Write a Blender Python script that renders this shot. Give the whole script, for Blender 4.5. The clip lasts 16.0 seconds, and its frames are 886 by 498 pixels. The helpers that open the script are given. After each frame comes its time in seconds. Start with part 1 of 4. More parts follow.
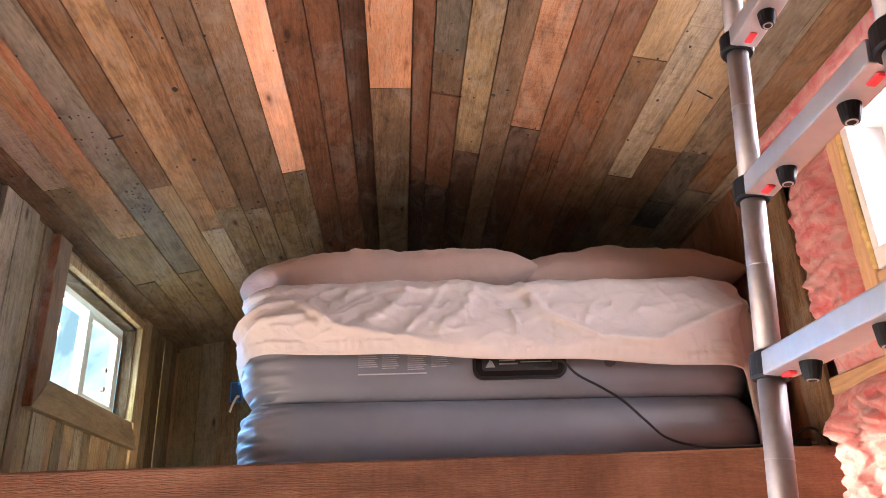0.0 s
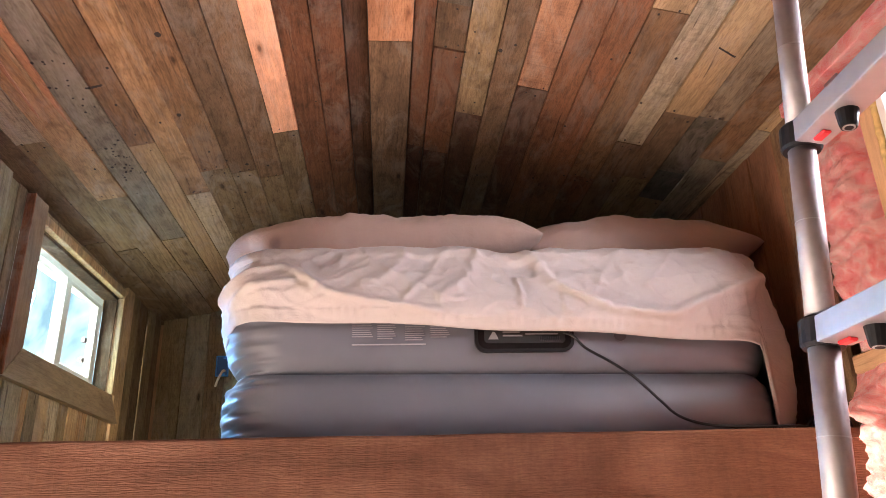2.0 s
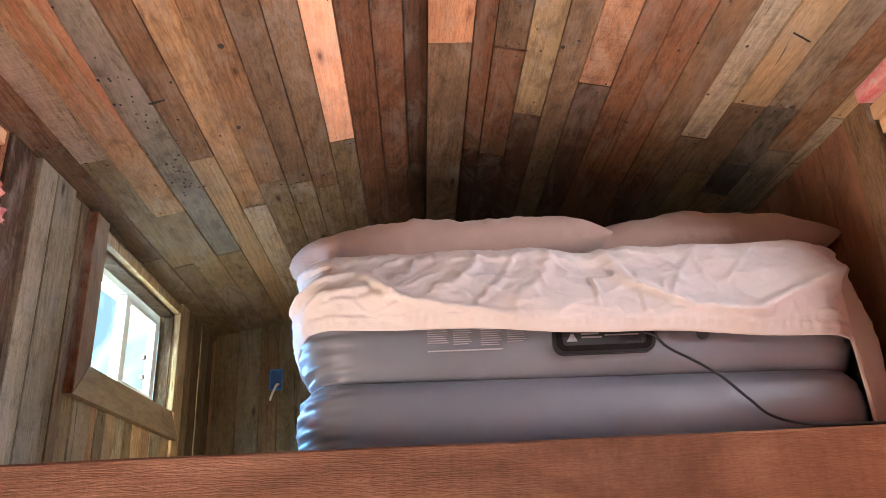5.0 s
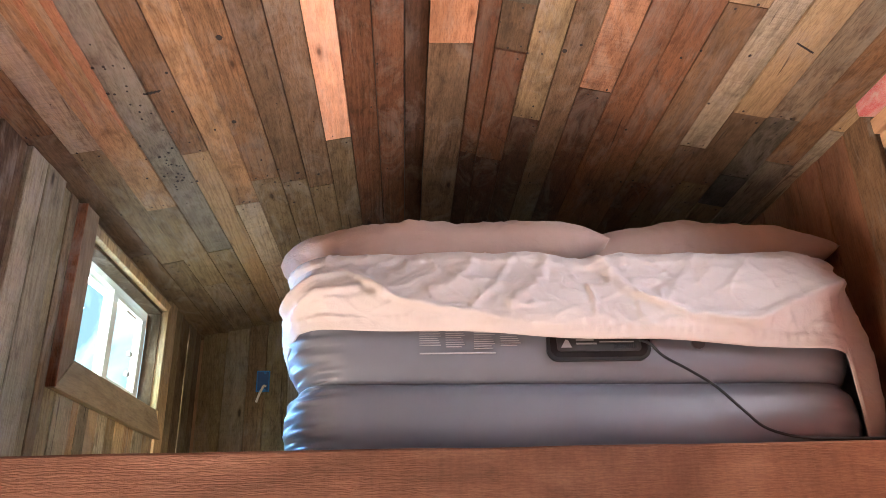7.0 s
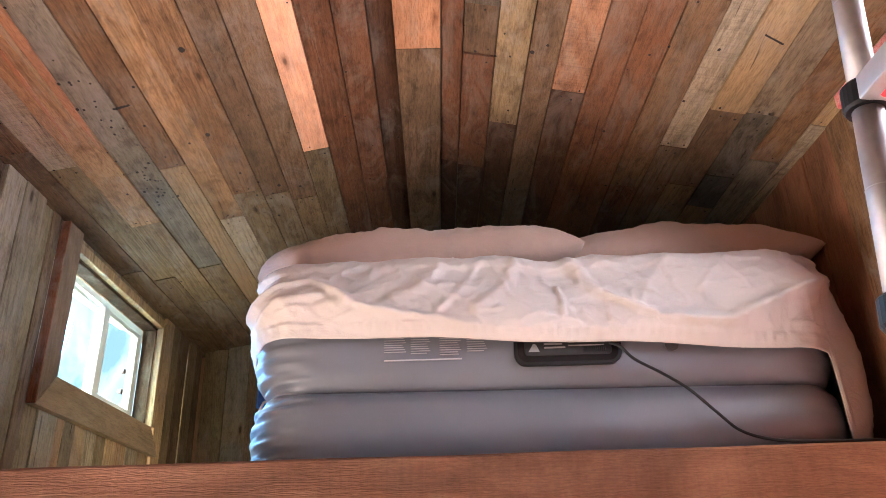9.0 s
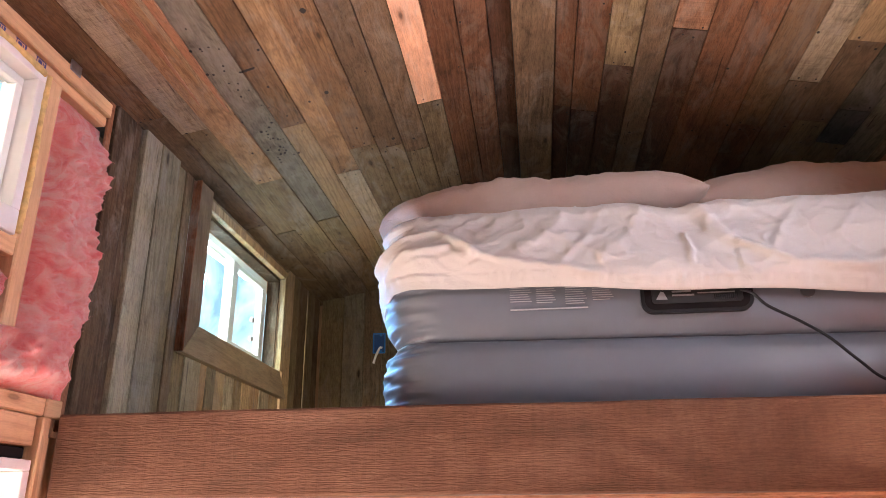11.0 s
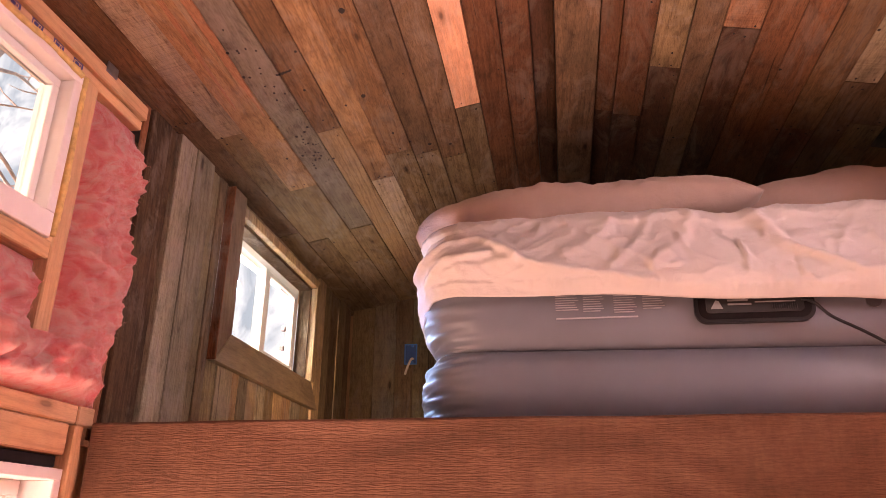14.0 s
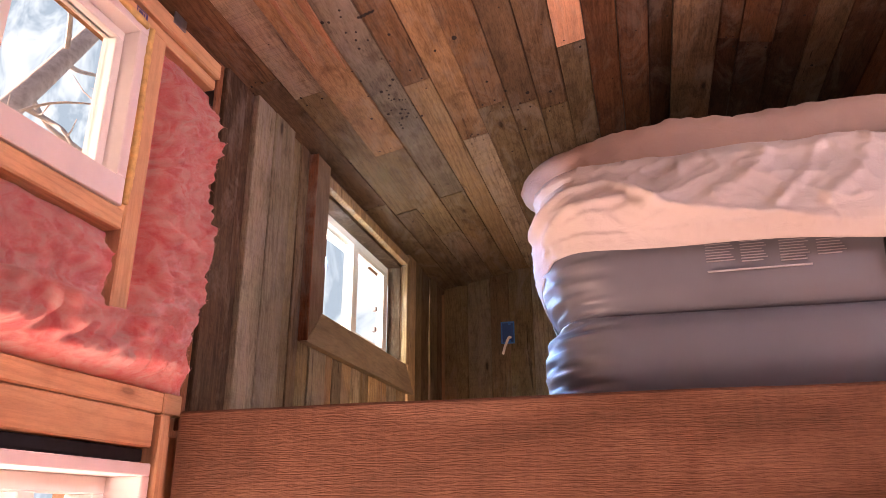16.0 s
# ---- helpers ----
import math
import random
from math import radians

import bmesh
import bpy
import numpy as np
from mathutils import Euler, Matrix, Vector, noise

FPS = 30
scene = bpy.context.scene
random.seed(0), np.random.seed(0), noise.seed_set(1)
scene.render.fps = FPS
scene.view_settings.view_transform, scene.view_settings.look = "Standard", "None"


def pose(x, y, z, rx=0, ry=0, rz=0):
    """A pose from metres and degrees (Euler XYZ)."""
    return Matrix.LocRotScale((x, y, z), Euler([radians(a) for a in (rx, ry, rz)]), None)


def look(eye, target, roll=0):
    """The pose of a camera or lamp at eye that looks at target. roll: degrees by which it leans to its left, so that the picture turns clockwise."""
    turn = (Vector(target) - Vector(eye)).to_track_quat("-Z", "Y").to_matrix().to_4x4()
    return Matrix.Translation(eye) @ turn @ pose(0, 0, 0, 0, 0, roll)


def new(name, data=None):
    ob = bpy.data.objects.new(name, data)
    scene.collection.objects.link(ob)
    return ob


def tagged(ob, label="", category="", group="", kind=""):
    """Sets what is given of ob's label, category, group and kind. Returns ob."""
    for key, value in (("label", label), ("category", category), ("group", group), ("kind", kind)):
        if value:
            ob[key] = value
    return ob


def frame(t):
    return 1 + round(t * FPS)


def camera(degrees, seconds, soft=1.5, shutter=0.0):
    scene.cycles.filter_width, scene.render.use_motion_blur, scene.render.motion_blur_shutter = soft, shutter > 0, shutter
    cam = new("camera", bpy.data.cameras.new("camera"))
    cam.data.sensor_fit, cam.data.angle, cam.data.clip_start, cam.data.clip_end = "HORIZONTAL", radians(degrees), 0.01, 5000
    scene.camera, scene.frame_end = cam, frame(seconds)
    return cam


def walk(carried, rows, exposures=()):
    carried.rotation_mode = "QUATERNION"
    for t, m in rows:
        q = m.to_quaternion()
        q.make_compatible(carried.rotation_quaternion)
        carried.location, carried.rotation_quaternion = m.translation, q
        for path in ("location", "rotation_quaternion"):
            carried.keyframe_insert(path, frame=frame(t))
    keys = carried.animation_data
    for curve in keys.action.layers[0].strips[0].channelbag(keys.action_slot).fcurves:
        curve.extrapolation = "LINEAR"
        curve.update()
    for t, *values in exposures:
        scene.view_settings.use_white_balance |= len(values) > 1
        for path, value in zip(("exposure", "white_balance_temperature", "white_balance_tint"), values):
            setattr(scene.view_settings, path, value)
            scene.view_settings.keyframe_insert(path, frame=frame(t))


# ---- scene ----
cam = camera(62.1, 16.0, soft=0.8)
PATH = [
    (0, (0.113, 0.313, 2.016), (0.242, 2.152, 2.791), -2.4),
    (0.5, (0.11, 0.329, 2.007), (0.263, 2.183, 2.742), -3.2),
    (1, (0.109, 0.346, 2.007), (0.27, 2.212, 2.708), -2.7),
    (1.5, (0.106, 0.375, 2.011), (0.25, 2.242, 2.714), -1.5),
    (2, (0.093, 0.441, 2.023), (0.25, 2.296, 2.752), -1.7),
    (2.5, (0.045, 0.536, 2.054), (0.26, 2.369, 2.827), -2.3),
    (3, (0.033, 0.595, 2.046), (0.256, 2.429, 2.813), -3.0),
    (3.5, (0.11, 0.535, 2.046), (0.303, 2.388, 2.773), -2.5),
    (4, (0.163, 0.49, 2.05), (0.285, 2.344, 2.791), -2.5),
    (4.5, (0.048, 0.478, 2.042), (0.14, 2.332, 2.787), -3.0),
    (4.7, (0.012, 0.48, 2.032), (0.094, 2.332, 2.783), -3.0),
    (6.8, (-0.035, 0.498, 2.015), (0.074, 2.342, 2.783), -1.8),
    (7, (-0.014, 0.513, 2.019), (0.092, 2.353, 2.797), -1.5),
    (7.5, (0.073, 0.573, 2.034), (0.158, 2.402, 2.839), -0.7),
    (8, (0.14, 0.586, 2.024), (0.187, 2.41, 2.843), -0.9),
    (8.2, (0.141, 0.569, 2.017), (0.182, 2.389, 2.846), -1.8),
    (10.3, (0.096, 0.53, 1.993), (0.074, 2.389, 2.731), -0.8),
    (10.5, (0.098, 0.526, 1.994), (-0.012, 2.394, 2.702), -0.5),
    (11, (0.063, 0.515, 2.007), (-0.166, 2.379, 2.695), -0.4),
    (11.5, (-0.007, 0.537, 2.003), (-0.266, 2.415, 2.641), -0.6),
    (12, (-0.042, 0.551, 1.996), (-0.276, 2.44, 2.609), -1.1),
    (12.5, (0.0, 0.562, 2.001), (-0.25, 2.445, 2.63), -0.4),
    (13, (0.072, 0.556, 2.015), (-0.244, 2.414, 2.683), 2.0),
    (13.5, (0.097, 0.551, 2.013), (-0.225, 2.396, 2.713), 2.9),
    (14, (0.02, 0.57, 2.013), (-0.276, 2.413, 2.734), 0.6),
    (14.5, (-0.081, 0.599, 2.01), (-0.345, 2.43, 2.769), -0.3),
    (15, (-0.094, 0.68, 2.039), (-0.39, 2.508, 2.795), 0.9),
    (15.5, (-0.061, 0.78, 2.038), (-0.485, 2.597, 2.759), 1.3),
    (16, (-0.102, 0.783, 2.034), (-0.599, 2.595, 2.719), -0.1),
]
EXPOSURES = [(0.0, 0.65, 6700, 18), (4.5, 0.80, 6600, 17), (7.5, 0.88, 6450, 15), (11.1, 0.72, 6350, 17), (12.3, 0.52, 9700, 59), (14.5, 0.50, 8900, 56), (16.0, 0.50, 8300, 51)]
walk(cam, [(t, look(eye, target, roll)) for t, eye, target, roll in PATH], EXPOSURES)

# ---- world, sun, exposure ----
world = bpy.data.worlds.new("sky")
scene.world = world
world.use_nodes = True
wn = world.node_tree
sky = wn.nodes.new("ShaderNodeTexSky")
sky.sky_type = "NISHITA"
sky.sun_disc = False
SUN_EL, SUN_DIR = radians(17.5), Vector((2.07, 0.33, 0))
sky.sun_elevation = SUN_EL
sky.sun_rotation = math.atan2(-SUN_DIR.x, -SUN_DIR.y)
sky.air_density, sky.dust_density = 1.0, 6.0
wn.nodes["Background"].inputs["Strength"].default_value = 0.095
wn.links.new(sky.outputs[0], wn.nodes["Background"].inputs["Color"])

sun = new("sun", bpy.data.lights.new("sun", "SUN"))
sun.data.energy, sun.data.angle, sun.data.color = 10.0, radians(0.6), (1.0, 0.84, 0.68)
sun_way = (SUN_DIR.normalized() * math.cos(SUN_EL) + Vector((0, 0, -math.sin(SUN_EL))))
sun.matrix_world = look((-6, -2, 8), Vector((-6, -2, 8)) + sun_way)


def window_light(name, at, to, w, h, watts, color, spread=180):
    """An area lamp set at a window's opening in place of daylight."""
    lamp = new(name, bpy.data.lights.new(name, "AREA"))
    lamp.data.shape, lamp.data.size, lamp.data.size_y = "RECTANGLE", w, h
    lamp.data.energy, lamp.data.color = watts, color
    lamp.data.spread = radians(spread)
    lamp.matrix_world = look(at, to)
    return lamp


window_light("loft_window_daylight", (-1.095, 2.96, 2.965), (-0.45, 2.93, 2.30), 0.70, 0.07, 10.5, (0.66, 0.92, 0.88), 140)
# added blue lamp, hidden behind the casing, aimed at the mattress corner
window_light("mattress_rim_light", (-1.105, 2.768, 2.70), (-0.27, 2.13, 2.31), 0.14, 0.22, 4.2, (0.14, 0.50, 1.0), 60)
window_light("upper_window_daylight_right", (1.29, 1.36, 2.73), (-0.97, 1.72, 2.42), 0.55, 0.30, 7.0, (0.90, 0.90, 1.0), 115)
window_light("lower_window_daylight_left", (-1.12, 1.28, 1.30), (0.4, 1.45, 1.85), 1.2, 0.7, 26.0, (1.0, 0.82, 0.70))
window_light("lower_window_daylight_back", (0.09, 4.05, 1.45), (0.09, 2, 1.3), 0.8, 1.1, 5.5, (0.95, 0.97, 1.0))


# ---- materials ----
def base(name, rough=0.6, metal=0.0, color=(0.5, 0.5, 0.5)):
    m = bpy.data.materials.new(name)
    m.use_nodes = True
    b = m.node_tree.nodes["Principled BSDF"]
    b.inputs["Roughness"].default_value, b.inputs["Metallic"].default_value = rough, metal
    b.inputs["Base Color"].default_value = (*color, 1)
    return m, m.node_tree, b


def node(nt, kind, **inputs):
    n = nt.nodes.new(kind)
    for key, value in inputs.items():
        n.inputs[key.replace("_", " ")].default_value = value
    return n


def noise_of(nt, coord, scale, detail=4.0, rough=0.55, stretch=(1, 1, 1), distortion=0.0):
    mp = node(nt, "ShaderNodeMapping", Scale=stretch)
    nt.links.new(coord, mp.inputs["Vector"])
    n = node(nt, "ShaderNodeTexNoise", Scale=scale, Detail=detail, Roughness=rough, Distortion=distortion)
    nt.links.new(mp.outputs[0], n.inputs["Vector"])
    return n.outputs["Fac"]


def ramp(nt, fac, stops):
    r = nt.nodes.new("ShaderNodeValToRGB")
    el = r.color_ramp.elements
    el[0].position, el[0].color = stops[0][0], (*stops[0][1], 1)
    el[1].position, el[1].color = stops[-1][0], (*stops[-1][1], 1)
    for p, c in stops[1:-1]:
        e = el.new(p)
        e.color = (*c, 1)
    nt.links.new(fac, r.inputs[0])
    return r.outputs[0]


def mix(nt, kind, fac, a, b):
    n = nt.nodes.new("ShaderNodeMix")
    n.data_type, n.blend_type = "RGBA", kind
    for value, socket in ((fac, n.inputs[0]), (a, n.inputs[6]), (b, n.inputs[7])):
        if isinstance(value, (float, int)):
            socket.default_value = value
        elif isinstance(value, tuple):
            socket.default_value = (*value, 1)
        else:
            nt.links.new(value, socket)
    return n.outputs[2]


def bump(nt, b, height, strength, distance=0.003):
    n = node(nt, "ShaderNodeBump", Strength=strength, Distance=distance)
    nt.links.new(height, n.inputs["Height"])
    nt.links.new(n.outputs[0], b.inputs["Normal"])


def tone(color, k):
    return tuple(min(1.0, c * k) for c in color)


def wood(name, color, along="y", rough=0.75, grain=1.0, stain=0.5, saw=0.0, islands=False, gloss=0.16, weather=0.0, knots=0.0, rings_k=1.0, lines=0.0):
    """Old boards: growth lines that run along one axis and bow round, pores, cracks, stains, and a tone of its own for each board."""
    m, nt, b = base(name, rough)
    tc = nt.nodes.new("ShaderNodeTexCoord").outputs["Object"]
    own = nt.nodes.new("ShaderNodeNewGeometry").outputs["Random Per Island"] if islands else nt.nodes.new("ShaderNodeObjectInfo").outputs["Random"]
    # each board takes its grain from another part of the pattern
    off = nt.nodes.new("ShaderNodeCombineXYZ")
    mul = node(nt, "ShaderNodeMath")
    mul.operation = "MULTIPLY"
    nt.links.new(own, mul.inputs[0])
    mul.inputs[1].default_value = 37.0
    for i in range(3):
        nt.links.new(mul.outputs[0], off.inputs[i])
    add = nt.nodes.new("ShaderNodeVectorMath")
    add.operation = "ADD"
    nt.links.new(tc, add.inputs[0])
    nt.links.new(off.outputs[0], add.inputs[1])
    v = add.outputs[0]
    i = "xyz".index(along)

    def run(k):
        return tuple(k if q == i else 1.0 for q in range(3))

    broad = noise_of(nt, v, 9, 5, 0.62, run(0.30), 0.7)
    patch = noise_of(nt, v, 26, 6, 0.68, run(0.45), 0.5)
    pores = noise_of(nt, v, 420, 4, 0.7, run(0.10))
    c = ramp(nt, broad, [(0.30, tone(color, 1 - 0.34 * rings_k)), (0.50, color), (0.72, tone(color, 1 + 0.24 * rings_k))])
    c = mix(nt, "MULTIPLY", stain, c, ramp(nt, patch, [(0.34, (0.50, 0.47, 0.45)), (0.50, (0.98, 0.98, 0.98)), (0.75, (1.14, 1.12, 1.09))]))
    c = mix(nt, "MULTIPLY", 0.8 * grain, c, ramp(nt, pores, [(0.36, (0.56, 0.53, 0.51)), (0.52, (1.0, 1.0, 1.0)), (0.75, (1.10, 1.10, 1.09))]))
    # growth lines, strong on some stretches and faint on others
    mp = node(nt, "ShaderNodeMapping", Scale=run(0.055))
    nt.links.new(v, mp.inputs["Vector"])
    wv = node(nt, "ShaderNodeTexWave", Scale=30.0, Distortion=13.0, Detail=4.0, Detail_Scale=0.8, Detail_Roughness=0.62)
    wv.bands_direction = "DIAGONAL"
    nt.links.new(mp.outputs[0], wv.inputs["Vector"])
    where = nt.nodes.new("ShaderNodeMapRange")
    nt.links.new(noise_of(nt, v, 6, 3, 0.6, run(0.4)), where.inputs["Value"])
    for key, value in (("From Min", 0.38), ("From Max", 0.66), ("To Min", 0.10), ("To Max", min(1.0, 0.20 + 1.6 * lines))):
        where.inputs[key].default_value = value
    c = mix(nt, "MULTIPLY", where.outputs[0], c, ramp(nt, wv.outputs["Fac"], [(0.04, (0.62, 0.58, 0.55)), (0.30, (0.95, 0.94, 0.94)), (0.9, (1.08, 1.07, 1.06))]))
    # short drying cracks
    crack = ramp(nt, noise_of(nt, v, 48, 3, 0.6, run(0.045), 0.5), [(0.285, (0.20, 0.16, 0.14)), (0.315, (1.0, 1.0, 1.0))])
    c = mix(nt, "MULTIPLY", 0.8 * grain, c, crack)
    if weather:
        pale = noise_of(nt, v, 12, 6, 0.72, run(0.35), 0.9)
        fac = nt.nodes.new("ShaderNodeMapRange")
        nt.links.new(pale, fac.inputs["Value"])
        for key, value in (("From Min", 0.50), ("From Max", 0.64), ("To Min", 0.0), ("To Max", weather)):
            fac.inputs[key].default_value = value
        c = mix(nt, "MIX", fac.outputs[0], c, tone((0.34, 0.30, 0.255), 0.55 + 1.3 * max(color)))
    if knots:
        mp = node(nt, "ShaderNodeMapping", Scale=run(0.34))
        nt.links.new(v, mp.inputs["Vector"])
        vo = node(nt, "ShaderNodeTexVoronoi", Scale=9.0, Randomness=1.0)
        nt.links.new(mp.outputs[0], vo.inputs["Vector"])
        ring = ramp(nt, vo.outputs["Distance"], [(0.040, (0.10, 0.07, 0.055)), (0.065, (0.62, 0.55, 0.51)), (0.12, (1.0, 1.0, 1.0))])
        c = mix(nt, "MULTIPLY", knots, c, ring)
    c = mix(nt, "MULTIPLY", 0.8, c, ramp(nt, own, [(0.0, (0.80, 0.79, 0.78)), (1.0, (1.12, 1.10, 1.08))]))
    height = mix(nt, "MIX", 0.45, wv.outputs["Fac"], pores)
    if saw:
        marks = noise_of(nt, v, 22, 3, 0.6, tuple(12.0 if k == i else 0.5 for k in range(3)), 0.4)
        c = mix(nt, "MULTIPLY", saw, c, ramp(nt, marks, [(0.36, (0.60, 0.58, 0.56)), (0.52, (1.02, 1.02, 1.02))]))
        height = mix(nt, "MIX", 0.35, height, marks)
    nt.links.new(c, b.inputs["Base Color"])
    b.inputs["Specular IOR Level"].default_value = gloss
    bump(nt, b, height, 0.55, 0.002)
    return m


PALETTE = {
    "grey": (0.205, 0.168, 0.128), "bluegrey": (0.218, 0.203, 0.172), "brown": (0.175, 0.098, 0.057), "red": (0.212, 0.083, 0.045),
    "tan": (0.235, 0.146, 0.086), "pale": (0.385, 0.278, 0.175), "bright": (0.70, 0.46, 0.33), "olive": (0.186, 0.143, 0.092),
    "greybrown": (0.152, 0.103, 0.068), "slate": (0.104, 0.093, 0.077), "pink": (0.270, 0.172, 0.112), "cocoa": (0.118, 0.065, 0.038),
    "ash": (0.370, 0.318, 0.250), "sand": (0.375, 0.240, 0.142), "clay": (0.212, 0.128, 0.075), "shade_brown": (0.052, 0.027, 0.017),
    "umber": (0.070, 0.041, 0.026), "moss": (0.240, 0.184, 0.115), "salmon": (0.37, 0.225, 0.140), "steelblue": (0.095, 0.102, 0.104),
}
WARM, COOL = (1.12, 0.91, 0.77), (1.02, 0.97, 0.85)
WALL_K = (1.22, 1.30, 1.16)
GREYS = ("steelblue", "ash", "grey", "bluegrey", "moss", "olive", "slate", "greybrown")
MID = (0.98, 0.94, 0.81)
CEIL = {k: wood("ceiling_wood_" + k, tuple(a * w for a, w in zip(v, COOL if k in GREYS else MID if k in ("sand", "clay", "pale", "tan") else WARM)), "y", islands=True, stain=0.25 if k in ("bright", "pale", "salmon") else 0.8, grain=0.6 if k == "bright" else 1.0,
        weather=0.5 if k in ("ash", "grey", "bluegrey", "moss", "olive", "slate") else 0.30, knots=0.8, saw=0.45 if k in ("pink", "ash") else 0.12, rings_k=0.9, lines=0.1 if k in ("bright", "salmon") else 0.5 if k in ("ash", "shade_brown", "clay") else 0.3) for k, v in PALETTE.items()}
WALL = {k: wood("wall_wood_" + k, tuple(a * w for a, w in zip(v, WALL_K)), "z", stain=0.65, weather=0.5, knots=0.85, saw=0.2, lines=0.35) for k, v in PALETTE.items() if k in ("grey", "brown", "olive", "greybrown", "tan", "umber", "red", "pale", "ash", "sand", "moss")}


def rough_sawn():
    """The loft's beam: wavy raised grain along it and upright saw marks across it."""
    m, nt, b = base("rough_sawn_beam", 0.8)
    tc = nt.nodes.new("ShaderNodeTexCoord").outputs["Object"]
    broad = noise_of(nt, tc, 5, 5, 0.6, (0.5, 1, 1.2), 0.8)
    mp = node(nt, "ShaderNodeMapping", Scale=(0.10, 1.0, 1.0))
    nt.links.new(tc, mp.inputs["Vector"])
    wv = node(nt, "ShaderNodeTexWave", Scale=48.0, Distortion=18.0, Detail=4.0, Detail_Scale=1.2, Detail_Roughness=0.7)
    wv.bands_direction = "Z"
    nt.links.new(mp.outputs[0], wv.inputs["Vector"])
    saw = noise_of(nt, tc, 26, 3, 0.6, (2.6, 1.0, 0.25), 0.6)
    fine = noise_of(nt, tc, 260, 4, 0.7, (0.3, 1, 1))
    c = ramp(nt, broad, [(0.30, (0.084, 0.036, 0.020)), (0.52, (0.126, 0.055, 0.031)), (0.74, (0.198, 0.098, 0.061))])
    c = mix(nt, "MULTIPLY", 0.26, c, ramp(nt, wv.outputs["Fac"], [(0.05, (0.52, 0.47, 0.45)), (0.4, (1.0, 1.0, 1.0)), (0.95, (1.16, 1.15, 1.14))]))
    c = mix(nt, "MULTIPLY", 0.25, c, ramp(nt, saw, [(0.36, (0.66, 0.63, 0.61)), (0.55, (1.04, 1.04, 1.04))]))
    c = mix(nt, "MULTIPLY", 0.42, c, ramp(nt, fine, [(0.34, (0.60, 0.57, 0.55)), (0.6, (1.06, 1.06, 1.06))]))
    nt.links.new(c, b.inputs["Base Color"])
    b.inputs["Specular IOR Level"].default_value = 0.25
    bump(nt, b, mix(nt, "MIX", 0.3, mix(nt, "MIX", 0.6, wv.outputs["Fac"], saw), fine), 0.75, 0.003)
    return m


BEAM = rough_sawn()
JOIST = wood("joist_wood", (0.40, 0.20, 0.12), "x", 0.7)
STUD_Z = wood("framing_lumber_upright", (0.60, 0.37, 0.205), "z", 0.65, 0.25, 0.2, knots=0.6, lines=0.08, rings_k=0.5)
STUD_Y = wood("framing_lumber_level", (0.60, 0.37, 0.205), "y", 0.65, 0.25, 0.2, knots=0.6, lines=0.08, rings_k=0.5)
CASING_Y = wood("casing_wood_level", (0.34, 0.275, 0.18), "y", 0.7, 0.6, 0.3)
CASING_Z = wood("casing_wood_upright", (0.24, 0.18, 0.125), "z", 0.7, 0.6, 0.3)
FLOOR_WOOD = wood("floor_wood", (0.46, 0.27, 0.16), "y", 0.5, 0.6, 0.3)
PLY = wood("dark_red_brown_plywood", (0.26, 0.125, 0.07), "z", 0.6, 0.7, 0.5)
SHEATHING = wood("sheathing_board", (0.36, 0.24, 0.15), "z", 0.8, 0.4, 0.4)


def plain(name, color, rough=0.5, metal=0.0, vary=0.12, scale=30.0, relief=0.1):
    m, nt, b = base(name, rough, metal)
    tc = nt.nodes.new("ShaderNodeTexCoord").outputs["Object"]
    n = noise_of(nt, tc, scale, 5, 0.6)
    nt.links.new(ramp(nt, n, [(0.3, tone(color, 1 - vary)), (0.7, tone(color, 1 + vary))]), b.inputs["Base Color"])
    if relief:
        bump(nt, b, n, relief, 0.002)
    return m


def fabric(name, color):
    m, nt, b = base(name, 0.9)
    tc = nt.nodes.new("ShaderNodeTexCoord").outputs["Object"]
    broad = noise_of(nt, tc, 6, 4, 0.6)
    weave = noise_of(nt, tc, 900, 2, 0.5)
    creases = noise_of(nt, tc, 20, 5, 0.62, (1, 1, 1.4), 1.4)
    nt.links.new(ramp(nt, broad, [(0.3, tone(color, 0.95)), (0.7, tone(color, 1.03))]), b.inputs["Base Color"])
    b.inputs["Sheen Weight"].default_value = 0.15
    b.inputs["Specular IOR Level"].default_value = 0.2
    bump(nt, b, mix(nt, "MIX", 0.06, creases, weave), 0.32, 0.010)
    return m


SHEET = fabric("cream_cotton_sheet", (0.43, 0.395, 0.37))
PILLOWCASE = fabric("pale_pink_pillowcase", (0.42, 0.305, 0.255))


def vinyl():
    m, nt, b = base("grey_flocked_vinyl", 0.42)
    tc = nt.nodes.new("ShaderNodeTexCoord").outputs["Object"]
    n = noise_of(nt, tc, 5, 4, 0.6)
    fine = noise_of(nt, tc, 700, 2, 0.5)
    nt.links.new(ramp(nt, n, [(0.3, (0.100, 0.110, 0.130)), (0.7, (0.118, 0.128, 0.150))]), b.inputs["Base Color"])
    nt.links.new(ramp(nt, n, [(0.3, (0.40, 0.40, 0.40)), (0.7, (0.45, 0.45, 0.45))]), b.inputs["Roughness"])
    b.inputs["Specular IOR Level"].default_value = 0.7
    bump(nt, b, fine, 0.08, 0.0006)
    return m


VINYL = vinyl()


